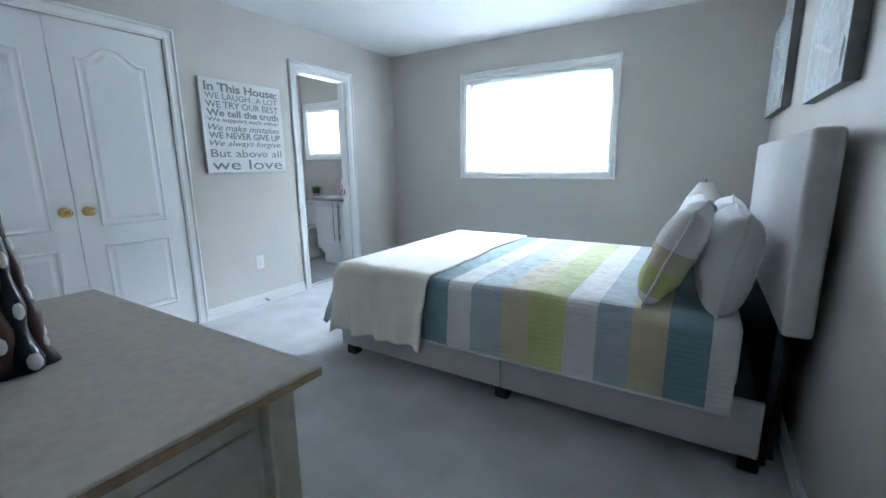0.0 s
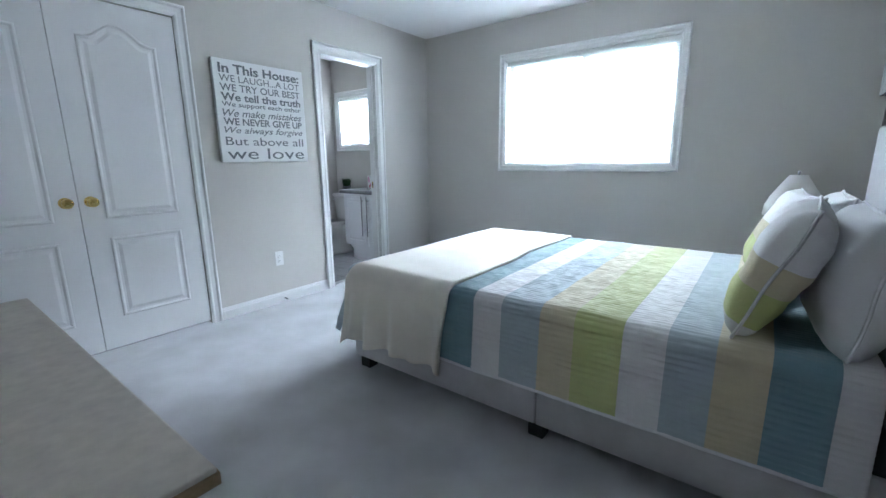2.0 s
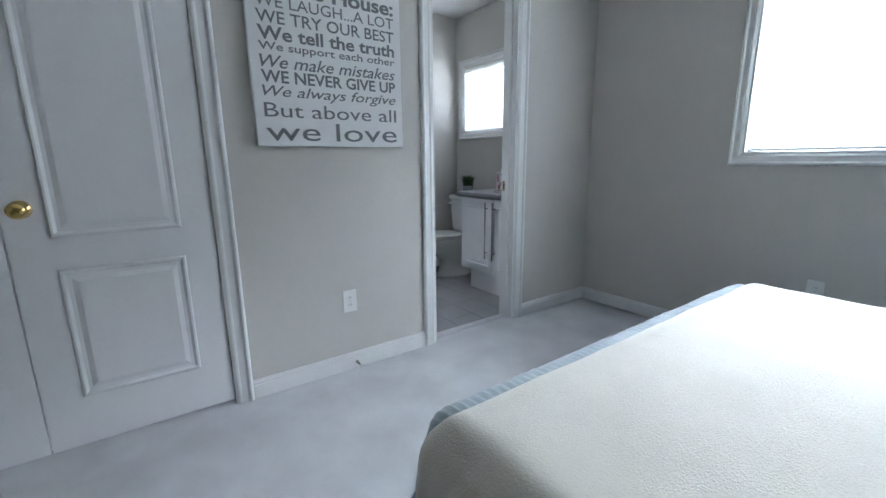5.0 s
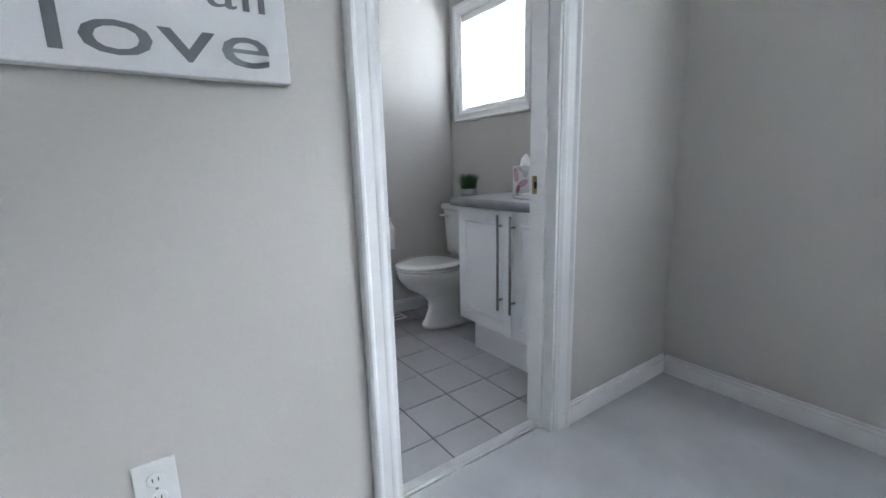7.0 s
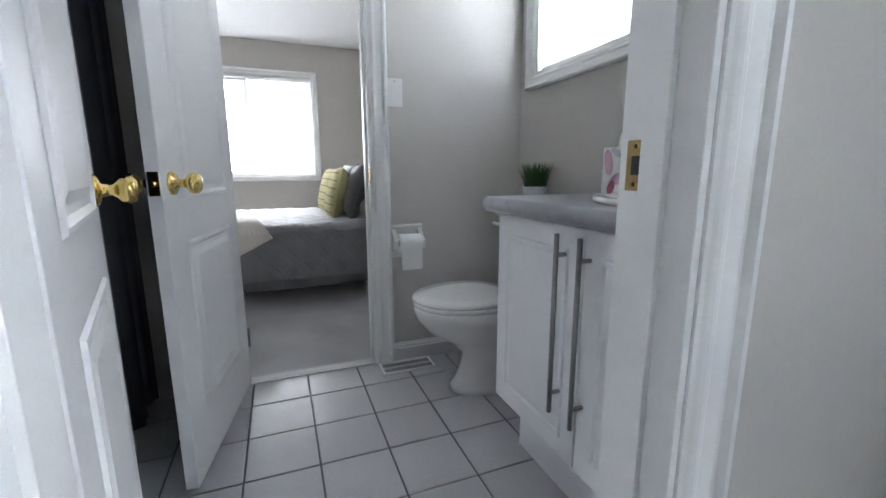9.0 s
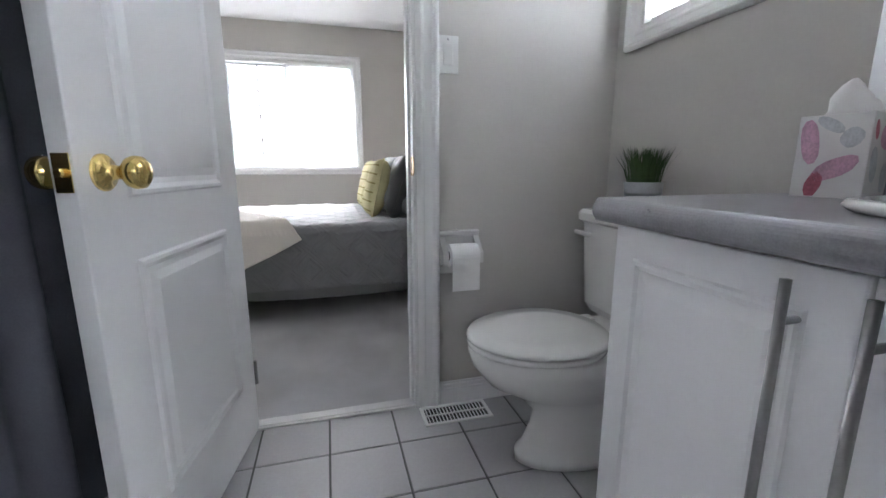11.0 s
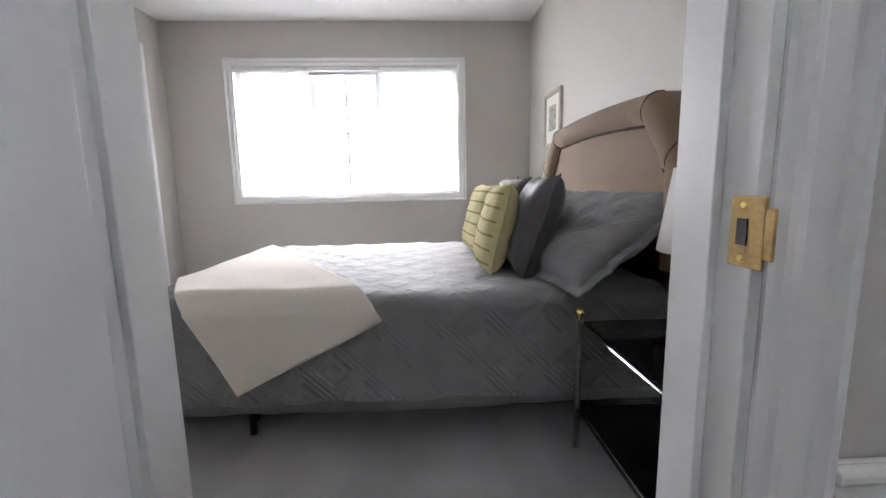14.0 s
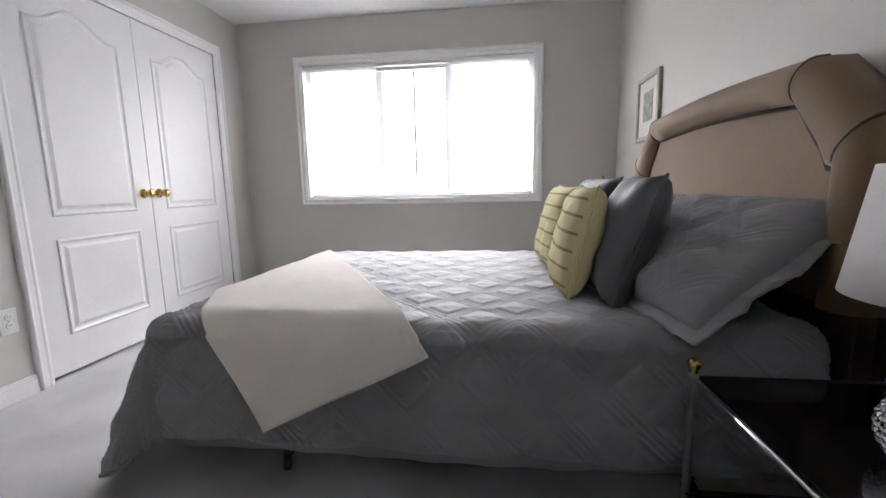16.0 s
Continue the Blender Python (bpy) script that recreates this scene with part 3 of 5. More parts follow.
# ---- bathroom floor ----
TS, TX, TY = 0.2203, -4.891, 3.7595
structure("bath_floor_grout", boxes((X2 + 0.05, X1B + 0.12, 2.2, YBATH, -0.12, -0.004)), GROUT, "dark grout bed under the bathroom tiles", "floor")
tile_floor = thing("bath_floor", pose(0, 0, 0), "glazed pale grey ceramic floor tiles with dark grout", "tile floor", kind="structure")
tile_mesh = None
for i in range(0, 7):
    for j in range(-7, 5):
        x0, y0 = TX + i * TS, TY + j * TS
        xa, xb, ya, yb = max(x0 + 0.003, X2B - 0.02), min(x0 + TS - 0.003, X1B + 0.02), max(y0 + 0.003, 2.2), min(y0 + TS - 0.003, YBATH)
        if xb - xa < 0.02 or yb - ya < 0.02:
            continue
        whole = xb - xa > TS - 0.0065 and yb - ya > TS - 0.0065
        if whole and tile_mesh:
            t = new("tile", tile_mesh)
            t.parent = tile_floor
        else:
            hx, hy = (xb - xa) / 2, (yb - ya) / 2
            t = part("tile", boxes((-hx, hx, -hy, hy, -0.008, 0.0), bevel=0.0015, segments=1), TILE, tile_floor)
            if whole:
                tile_mesh = t.data
        t.matrix_basis = pose((xa + xb) / 2, (ya + yb) / 2, random.uniform(-0.0004, 0.0004), random.uniform(-0.1, 0.1), random.uniform(-0.1, 0.1), 0)


# ---- cloth ----
def fold(a, b, rect, top, r=0.05, flare=0.04, lift=0.0, wave=0.0, reach=0.0):
    """Where a flat cloth's point (a, b) comes to lie when it hangs over a block's rim."""
    x0, x1, y0, y1 = rect
    nx, ny = min(max(a, x0), x1), min(max(b, y0), y1)
    dx, dy = a - nx, b - ny
    d = math.hypot(dx, dy)
    if reach and d > reach:
        dx, dy, d = dx * reach / d, dy * reach / d, reach
    if d < 1e-6:
        return Vector((a, b, top + lift))
    ux, uy = dx / d, dy / d
    turn = min(d / r, math.pi / 2)
    out, z = r * math.sin(turn), top - r * (1 - math.cos(turn))
    rest = max(d - r * math.pi / 2, 0)
    w = wave * rest * math.sin(14 * (a * abs(uy) + b * abs(ux)) + 9 * math.atan2(uy, ux))
    out += rest * flare + w + lift * math.sin(turn)
    return Vector((nx + ux * out, ny + uy * out, z - rest + lift * math.cos(turn)))


def rough(p, s, k=0):
    return noise.noise(Vector(p) * s + Vector((k, 3.1 * k, 7.7)))


def diamond(a, b):
    """Quilting: puffed diamonds, each with a nested one, between bands of triple stitching."""
    d = min(abs(((t + 0.5) % 1) - 0.5) for t in ((a + b) / 0.21, (a - b) / 0.21)) * 0.1485
    if d < 0.026:
        return 0.0024 * math.cos(2 * math.pi * d / 0.0175)
    return 0.0024 + 0.009 * (1 - math.exp(-(d - 0.026) / 0.018)) - 0.0022 * math.exp(-((d - 0.050) / 0.006) ** 2)


# ---- first bedroom: the bed ----
BED = (-1.96, 0.085, 2.60, 3.99)
BTOP = 0.60
bed = thing("bed", pose(0, 0, 0), "low bed base upholstered in pale grey fabric on black feet", "bed")
part("side_rail", boxes((-1.97, -0.879, 2.575, 2.60, 0.065, 0.30), bevel=0.006), LINEN, bed)
part("side_rail", boxes((-0.875, 0.19, 2.575, 2.60, 0.065, 0.30), bevel=0.006), LINEN, bed)
part("side_rail", boxes((-1.97, 0.19, 3.99, 4.015, 0.065, 0.30), bevel=0.006), LINEN, bed)
part("foot_rail", boxes((-1.985, -1.96, 2.575, 4.015, 0.065, 0.30), bevel=0.006), LINEN, bed)
part("slat_deck", boxes((-1.95, 0.17, 2.605, 3.985, 0.20, 0.30)), BLACK, bed)
for lx in (-1.92, -0.877, 0.165):
    for ly in (2.62, 3.95):
        part("leg", boxes((lx - 0.035, lx + 0.035, ly - 0.035, ly + 0.03, 0.0, 0.066), bevel=0.006), BLACK, bed)
hb = thing("headboard", pose(0, 0, 0), "tall pale grey upholstered headboard panel on black posts", "headboard")
part("panel", boxes((0.185, 0.272, 2.48, 4.09, 0.605, 1.29), bevel=0.018, segments=4), LINEN, hb, smooth=True)
# black panel added for both dark cloth and the shadowed gap behind it
part("lower_panel", boxes((0.195, 0.222, 2.62, 3.98, 0.02, 0.606), bevel=0.004), BLACK, hb, "black lower panel for dark cloth and the shaded gap")
for ly in (2.75, 3.85):
    part("post", boxes((0.225, 0.26, ly - 0.04, ly + 0.04, 0.0, 0.62), bevel=0.004), BLACK, hb)
mattress = tagged(part("mattress", boxes((-1.95, 0.10, 2.605, 3.985, 0.30, 0.585), bevel=0.04, segments=4), WHITE_COTTON, smooth=True), "white mattress under the striped quilt", "mattress")


def quilt_point(u, v):
    a = -1.96 - 0.40 + u * (0.40 + 2.045)
    b = 2.60 - 0.385 + v * (0.385 * 2 + 1.39)
    p = fold(a, b, BED, BTOP, 0.055, 0.05, 0.0, 0.02 if b > 2.6 else 0.006, 0.43)
    ridge = 0.0042 * math.sin(b * 2 * math.pi / 0.022 + 2.6 * rough((a, b, 0), 9)) * (0.55 + 0.9 * rough((a * 0.6, b, 1), 45))
    puff = 0.004 * rough((a, b, 0), 5) + ridge
    side = p.z < BTOP - 0.05
    if a < BED[0]:
        p.x -= 0.22 * max(BTOP - 0.05 - p.z, 0) * (1 + 0.4 * math.sin(b * 17))
    return p + (Vector((0, -puff if b < 3 else puff, 0)) if side else Vector((0, 0, puff)))


quilt = tagged(part("striped_quilt", grid(240, 300, quilt_point), STRIPE, smooth=True), "striped quilt in teal, blue, white, tan and lime on the bed", "quilt")
thicken(quilt, 0.008)
part("hem", grid(2, 200, lambda u, v: quilt_point(0.17 + 0.83 * v, 0.0) + Vector((0, -0.004 - 0.003 * math.sin(math.pi * u), -0.006 + 0.014 * u))), WHITE_COTTON, quilt, "narrow white bound hem", True)


def throw_point(u, v):
    b = 2.60 - 0.46 + v * (0.46 + 1.39 + 0.02)
    edge = 0.008 * math.sin(b * 5.0) + 0.012 * rough((0, b, 0), 3)
    a = -1.975 + u * (0.688 + edge)
    p = fold(a, b, (-2.3, 0.1, 2.60, 3.99), BTOP + 0.018, 0.07, 0.06, 0.0, 0.0)
    hang = max(2.60 - b, 0)
    p.y -= hang * 0.10 * (1.0 + math.sin(a * 24 + 2 * rough((a, b, 5), 4)) * 0.5 + 0.5 * math.sin(a * 43 + 1)) * min(hang * 4, 1) * 0.9 + 0.006
    p.z += 0.005 * rough((a, b, 0), 6) + hang * 0.15 * (-0.65 - a) * 0.28
    p.z -= 0.05 * max(0, (-1.90 - a) / 0.08) ** 2
    return p


throw = tagged(part("throw_blanket", grid(60, 150, throw_point), CREAM, smooth=True), "cream fleece throw spread over the foot of the bed", "blanket")
thicken(throw, 0.014)


def pillow(name, m, w, h, t, mat, label, group="", cord=None, seed=1, flange=0.0):
    """A stuffed cushion: local x across, y up, z through."""
    pl = thing(name, m, label, "pillow", group)

    def skin(sign):
        def fn(u, v):
            x, y = 2 * u - 1, 2 * v - 1
            f = max((1 - x ** 4) * (1 - y ** 4), 0) ** 0.42
            sx = 1 - 0.07 * (1 - y * y) ** 0.8 * abs(x) ** 3
            sy = 1 - 0.07 * (1 - x * x) ** 0.8 * abs(y) ** 3
            dent = 1 + 0.16 * rough((x * 1.2, y * 1.2, seed), 1.6) + 0.06 * rough((x, y, seed), 5)
            quilted = 0.9 * diamond(x * w / 2, y * h / 2) * f if mat is GREYQUILT else 0.0
            return Vector((x * w / 2 * sx, y * h / 2 * sy, sign * quilted + sign * t / 2 * f * dent + 0.008 * rough((x, y, seed + 4), 2)))
        return fn
    n = 110 if mat is GREYQUILT else 28
    bm = grid(n, n, skin(1))
    grid(n, n, skin(-1), bm)
    bmesh.ops.remove_doubles(bm, verts=bm.verts[:], dist=0.0012)
    part("cushion", bm, mat, pl, smooth=True)
    if flange:
        def trim_point(u, v):
            s_ = (u % 1) * 4
            e, f = int(s_), s_ - int(s_)
            x, y = ((2 * f - 1, -1), (1, 2 * f - 1), (1 - 2 * f, 1), (-1, 1 - 2 * f))[e]
            c = Vector((x * w / 2 * (1 - 0.07 * (1 - y * y) ** 0.8 * abs(x) ** 3), y * h / 2 * (1 - 0.07 * (1 - x * x) ** 0.8 * abs(y) ** 3), 0.008 * rough((x, y, seed + 4), 2)))
            o = Vector((x ** 5, y ** 5, 0))
            return c + o * (flange * v - 0.012) + Vector((0, 0, v * (0.022 * rough((x * 2, y * 2, seed), 2.2) + 0.010 * rough((x * 2, y * 2, seed), 6))))
        thicken(part("flange", grid(160, 5, trim_point), mat, pl, "flat rumpled flange", True), 0.005)
    if cord:
        n, rings = 96, []
        for k in range(n):
            s = k / n * 4
            e, f = int(s), s - int(s)
            x, y = ((2 * f - 1, -1), (1, 2 * f - 1), (1 - 2 * f, 1), (-1, 1 - 2 * f))[e]
            c = Vector((x * w / 2 * (1 - 0.07 * (1 - y * y) ** 0.8 * abs(x) ** 3), y * h / 2 * (1 - 0.07 * (1 - x * x) ** 0.8 * abs(y) ** 3), 0.008 * rough((x, y, seed + 4), 2)))
            rings.append([c + Vector((0.004 * math.cos(q) * (x if abs(x) > 0.999 else 0) + 0.0, 0.004 * math.cos(q) * (y if abs(y) > 0.999 else 0), 0.005 * math.sin(q))) for q in (0, 1.6, 3.1, 4.7)])
        bm = loft(rings + [rings[0]], False)
        part("welt", bm, cord, pl, smooth=True)
    return pl


def leaning(x, y, z, lean, turn, sink=0.0):
    """Stands a cushion on its lower edge, facing -x for turn 0, leaning back by lean."""
    return pose(x, y, z) @ pose(0, 0, 0, 0, 0, turn) @ Matrix(((0, 0, -1, 0), (-1, 0, 0, 0), (0, 1, 0, 0), (0, 0, 0, 1))) @ pose(0, 0, 0, -lean, 0, 0)


pillow("pillow", leaning(-0.155, 2.88, BTOP + 0.208, 22, -4), 0.58, 0.43, 0.17, SHAMSTRIPE, "striped sham pillow in white, lime and tan", "bed pillows", seed=2, cord=WHITE_COTTON)
pillow("pillow", leaning(0.03, 2.87, BTOP + 0.195, 9, 2), 0.55, 0.41, 0.19, WHITE_COTTON, "plump white cotton pillow against the headboard", "bed pillows", seed=5, cord=WHITE_COTTON)
pillow("pillow", leaning(-0.14, 3.52, BTOP + 0.205, 24, 4), 0.56, 0.42, 0.17, SHAMSTRIPE, "striped sham pillow in white, lime and tan", "bed pillows", seed=8, cord=WHITE_COTTON)
pillow("pillow", leaning(0.03, 3.58, BTOP + 0.195, 10, -2), 0.54, 0.40, 0.19, WHITE_COTTON, "plump white cotton pillow against the headboard", "bed pillows", seed=11, cord=WHITE_COTTON)


# ---- bedside table and lamp beyond the bed ----
def side_table(name, m, w, d, h, label):
    t = thing(name, m, label, "nightstand")
    part("top", boxes((-w / 2, w / 2, -d / 2, d / 2, h - 0.025, h), bevel=0.004), DARKWOOD, t)
    for sx in (-1, 1):
        for sy in (-1, 1):
            part("leg", boxes((sx * (w / 2 - 0.03) - 0.018, sx * (w / 2 - 0.03) + 0.018, sy * (d / 2 - 0.03) - 0.018, sy * (d / 2 - 0.03) + 0.018, 0, h - 0.025), bevel=0.003), DARKWOOD, t)
    return t


def table_lamp(name, m, label, shade_r0, shade_r1, z0, z1, base, mat, dome=False):
    l = thing(name, m, label, "table lamp")
    part("lamp_base", lathe(base, 32), mat, l, smooth=True)
    prof = [(shade_r0, z0), (shade_r1, z1)]
    if dome:
        prof = [(shade_r0, z0), (shade_r0 * 0.97, z0 + 0.06), (shade_r0 * 0.8, z0 + 0.12), (shade_r1, z1)]
    bm = bmesh.new()
    n = 48
    rows = [[bm.verts.new((r * math.cos(2 * math.pi * i / n), r * math.sin(2 * math.pi * i / n), z)) for i in range(n)] for r, z in prof]
    for a, b in zip(rows, rows[1:]):
        for i in range(n):
            bm.faces.new((a[i], a[(i + 1) % n], b[(i + 1) % n], b[i]))
    thicken(part("shade", bm, SHADE, l, smooth=True), 0.003)
    part("shade_ring", lathe([(shade_r1 * 0.99, z1 - 0.004), (shade_r1, z1 + 0.002)], 32), SHADE, l)
    part("finial", lathe([(0.004, z1), (0.006, z1 + 0.012), (0.010, z1 + 0.018), (0.003, z1 + 0.028)], 12), METAL, l, smooth=True)
    return l


side_table("nightstand", pose(0.03, 4.42, 0), 0.42, 0.40, 0.44, "small dark wooden nightstand beyond the bed")
table_lamp("bedside_lamp", pose(-0.07, 4.40, 0.44), "small table lamp with a pale dome shade", 0.15, 0.045, 0.36, 0.60, [(0.07, 0), (0.07, 0.015), (0.02, 0.03), (0.05, 0.12), (0.05, 0.2), (0.012, 0.28), (0.010, 0.40)], CERAMIC, True)


# ---- the lettered canvas ----
sign = thing("wall_sign", Matrix(((0, 0, 1, X1 + 0.004), (1, 0, 0, 2.575), (0, 1, 0, 1.15), (0, 0, 0, 1))), "white stretched canvas lettered in grey, hung on the wall", "wall sign")
SW, SH = 0.705, 0.70
part("canvas", boxes((0, SW, 0, SH, 0, 0.032), bevel=0.003), CANVAS, sign)
LINES = [("In This House:", 0.04, 0.13, 0.012), ("WE LAUGH...A LOT", 0.145, 0.21, 0.0), ("WE TRY OUR BEST", 0.23, 0.30, 0.004), ("We tell the truth", 0.315, 0.392, 0.010), ("We support each other", 0.402, 0.462, 0.004), ("We make mistakes", 0.474, 0.545, 0.003),
         ("WE NEVER GIVE UP", 0.558, 0.630, 0.009), ("We always forgive", 0.645, 0.727, 0.002), ("But above all", 0.745, 0.828, 0.0), ("we love", 0.855, 0.968, 0.0)]
for text, hi_at, lo_at, bold in LINES:
    cu = bpy.data.curves.new("lettering", "FONT")
    cu.body, cu.size, cu.offset, cu.extrude, cu.resolution_u = text, 0.1, bold * 0.22, 0.0006, 3
    if "always" in text or "mistakes" in text:
        cu.shear = 0.3
    tmp = bpy.data.objects.new("lettering", cu)
    scene.collection.objects.link(tmp)
    me = bpy.data.meshes.new_from_object(tmp.evaluated_get(bpy.context.evaluated_depsgraph_get()))
    bpy.data.objects.remove(tmp)
    xs, ys = [v.co.x for v in me.vertices], [v.co.y for v in me.vertices]
    low, high = min(ys), max(ys)
    wide = SW - 0.075
    k, q, yy = wide / (max(xs) - min(xs)), (lo_at - hi_at) * SH / (high - low), SH * (1 - lo_at)
    for v in me.vertices:
        v.co = Vector(((v.co.x - min(xs)) * k + (SW - wide) / 2, yy + (v.co.y - low) * q, 0.0328 + v.co.z))
    me.materials.append(LETTER)
    ob = new("lettering", me)
    ob.parent = sign
    ob["label"] = "grey line of painted lettering"


# ---- switches, outlets, door stop ----
def wall_plate(name, m, w, h, label, category, kind_of):
    """Local x along the wall, y up, z out of it."""
    p = thing(name, m, label, category)
    part("cover_plate", boxes((-w / 2, w / 2, -h / 2, h / 2, 0, 0.006), bevel=0.002), PLASTIC, p)
    if kind_of == "switch":
        part("rocker", boxes((-0.016, 0.016, -0.033, 0.033, 0.006, 0.011), bevel=0.002), PLASTIC, p)
    else:
        for sy in (-0.02, 0.02):
            sock = part("socket", lathe([(0.016, 0.006), (0.016, 0.009), (0.014, 0.010)], 20, pose(0, sy, 0)), PLASTIC, p)
            # black blocks on the socket face paint the darkness of its slots
            for sx in (-0.005, 0.005):
                part("slot", boxes((sx - 0.001, sx + 0.001, sy - 0.004 + 0.002, sy + 0.006, 0.0098, 0.0104)), BLACK, sock)
    part("screw", lathe([(0.003, 0.006), (0.002, 0.007)], 8, pose(0, h / 2 - 0.012 if kind_of == "switch" else 0, 0.0002)), METAL, p)
    return p


def face_x(x, y, z, s=1):
    return Matrix(((0, 0, s, x), (s, 0, 0, y), (0, 1, 0, z), (0, 0, 0, 1)))


def face_y(x, y, z, s=1):
    return Matrix(((-s, 0, 0, x), (0, 0, s, y), (0, 1, 0, z), (0, 0, 0, 1)))


wall_plate("outlet", face_x(X1, 2.955, 0.375), 0.072, 0.116, "white duplex outlet on the bedroom wall", "outlet", "outlet")
wall_plate("outlet", face_y(-1.93, Y1, 0.40, -1), 0.072, 0.116, "white duplex outlet under the window", "outlet", "outlet")
wall_plate("outlet", face_y(-6.38, YC, 0.375, 1), 0.072, 0.116, "white outlet beside the closet", "outlet", "outlet")
wall_plate("light_switch", face_x(X2B, 4.192, 1.24), 0.072, 0.116, "white rocker light switch beside the door", "light switch", "switch")
ds = thing("door_stop", pose(X1 + 0.015, 2.97, 0.035, 0, 90, 0), "small white-tipped spring door stop on the baseboard", "door stop")
part("spring", lathe([(0.008, 0), (0.006, 0.004)] + [(0.005 + 0.0012 * (k % 2), 0.006 + k * 0.003) for k in range(14)], 12), METAL, ds)
part("tip", lathe([(0.008, 0.048), (0.009, 0.056), (0.006, 0.062)], 12), PLASTIC, ds)


# ---- paintings over the bed ----
def painting(y0, y1, z0, z1, mat, streak, label):
    p = thing("painting", pose(XR - 0.004, 0, 0), label, "painting", "canvases over the bed")
    part("canvas_frame", boxes((-0.045, 0, y0, y1, z0, z1), bevel=0.002), ART_SIDE, p, "dark painted canvas edge")
    part("painted_face", grid(24, 28, lambda u, v: Vector((-0.0462 - 0.002 * rough((u, v, 0), 6), y0 + 0.002 + (y1 - y0 - 0.004) * u, z0 + 0.002 + (z1 - z0 - 0.004) * v))), mat, p, "thick swept brushwork in sea greys", True)
    for k in range(5):
        zc, yc = z0 + (z1 - z0) * streak + k * 0.016, y0 + (y1 - y0) * (0.25 + 0.08 * k)
        part("brush_stroke", grid(10, 2, lambda u, v: Vector((-0.0495, yc + u * 0.16, zc + (v - 0.5) * 0.012 * math.sin(math.pi * min(u + 0.05, 1)) + 0.03 * u))), GOLD if k < 2 and streak > 0.5 else SPOT, p, "pale dragged paint stroke")
    return p


painting(4.00, 4.82, 1.50, 2.09, ART_DARK, 0.62, "square abstract canvas in stormy grey with gold")
painting(2.63, 3.28, 1.435, 2.06, ART, 0.2, "square abstract canvas in misty sea grey")


# ---- dresser and carving ----
dr = thing("dresser", pose(0, 0, 0), "whitewashed wooden dresser with worn top edges", "dresser")
part("top_slab", boxes((-1.775, -0.705, 0.60, 1.285, 0.775, 0.80), bevel=0.003), DRESSER, dr)
part("top_edge", boxes((-1.777, -0.703, 0.60, 1.287, 0.7765, 0.7935), bevel=0.001), DRESSER_EDGE, dr, "worn bare wood edge")
part("body", boxes((-1.72, -0.775, 0.63, 1.235, 0.06, 0.775), bevel=0.003), DRESSER, dr)
for px in (-1.74, -0.765):
    for py in (0.66, 1.215):
        part("corner_post", boxes((px - 0.02, px + 0.025, py - 0.03, py + 0.03, 0.0, 0.775), bevel=0.004), DRESSER, dr)
part("side_panel", boxes((-0.776, -0.768, 0.70, 1.17, 0.14, 0.70), bevel=0.003), DRESSER, dr)
for k in range(3):
    dw = part("drawer", boxes((-1.68, -0.82, 1.235, 1.252, 0.10 + k * 0.225, 0.305 + k * 0.225), bevel=0.004), DRESSER, dr)
    for kx in (-1.45, -1.05):
        part("drawer_knob", lathe([(0.008, 0), (0.008, 0.012), (0.016, 0.02), (0.012, 0.028)], 14, pose(kx, 1.252, 0.2 + k * 0.225, -90, 0, 0)), METAL, dw)


def carving(m, label, seed):
    """A slender group of carved wooden limbs, spotted white, with a beaded cap: one plain shape."""
    rnd = random.Random(seed)
    bm = bmesh.new()
    spots, slots = [], []
    for k in range(9):
        ang = k / 9 * 2 * math.pi + rnd.uniform(-0.15, 0.15)
        rings = []
        n0 = len(bm.faces)
        high = rnd.uniform(0.27, 0.335)
        for s in range(23):
            f = s / 22
            rad = (0.020 if f > 0.08 else 0.024) * (1.0 - 0.5 * f) * (1 + 0.22 * math.sin(f * 26 + k * 2))
            off = 0.050 * (1 - f) ** 0.7 + 0.012
            c = Vector((off * math.cos(ang + 0.3 * f), off * math.sin(ang + 0.3 * f) * 0.8, high * f))
            rings.append([c + Vector((rad * math.cos(q), rad * math.sin(q), 0)) for q in [i / 10 * 2 * math.pi for i in range(10)]])
            if s % 5 == 1 + k % 3 and f < 0.85:
                spots.append((c + Vector((rad * 0.80 * math.cos(ang), rad * 0.80 * math.sin(ang), 0)), rad))
        loft(rings, True, bm)
        slots += [0 if k % 3 else 3] * (len(bm.faces) - n0)
    n0 = len(bm.faces)
    for p, r in spots:
        lathe([(0.2 * r, -0.011), (0.42 * r, -0.006), (0.48 * r, 0.0), (0.42 * r, 0.006), (0.2 * r, 0.011)], 8, Matrix.Translation(p), bm)
    slots += [1] * (len(bm.faces) - n0)
    n0 = len(bm.faces)
    for z in (0.325, 0.350):
        for k in range(9):
            a = k / 9 * 2 * math.pi
            lathe([(0.003, -0.011), (0.010, -0.006), (0.012, 0.0), (0.010, 0.006), (0.003, 0.011)], 8, Matrix.Translation((0.024 * math.cos(a), 0.024 * math.sin(a), z)), bm)
    slots += [2] * (len(bm.faces) - n0)
    ob = part("carved_ornament", bm, FIGWOOD, None, "", True)
    for mat in (SPOT, CHROME, NAVY):
        ob.data.materials.append(mat)
    for p, slot in zip(ob.data.polygons, slots):
        p.material_index = slot
    ob.matrix_world = m
    return tagged(ob, label, "ornament")


carving(pose(-1.235, 0.955, 0.80, 0, -3, 20) @ Matrix.Diagonal((1.0, 1.0, 1.45, 1)), "dark brown carved wooden ornament with white spots", 3)


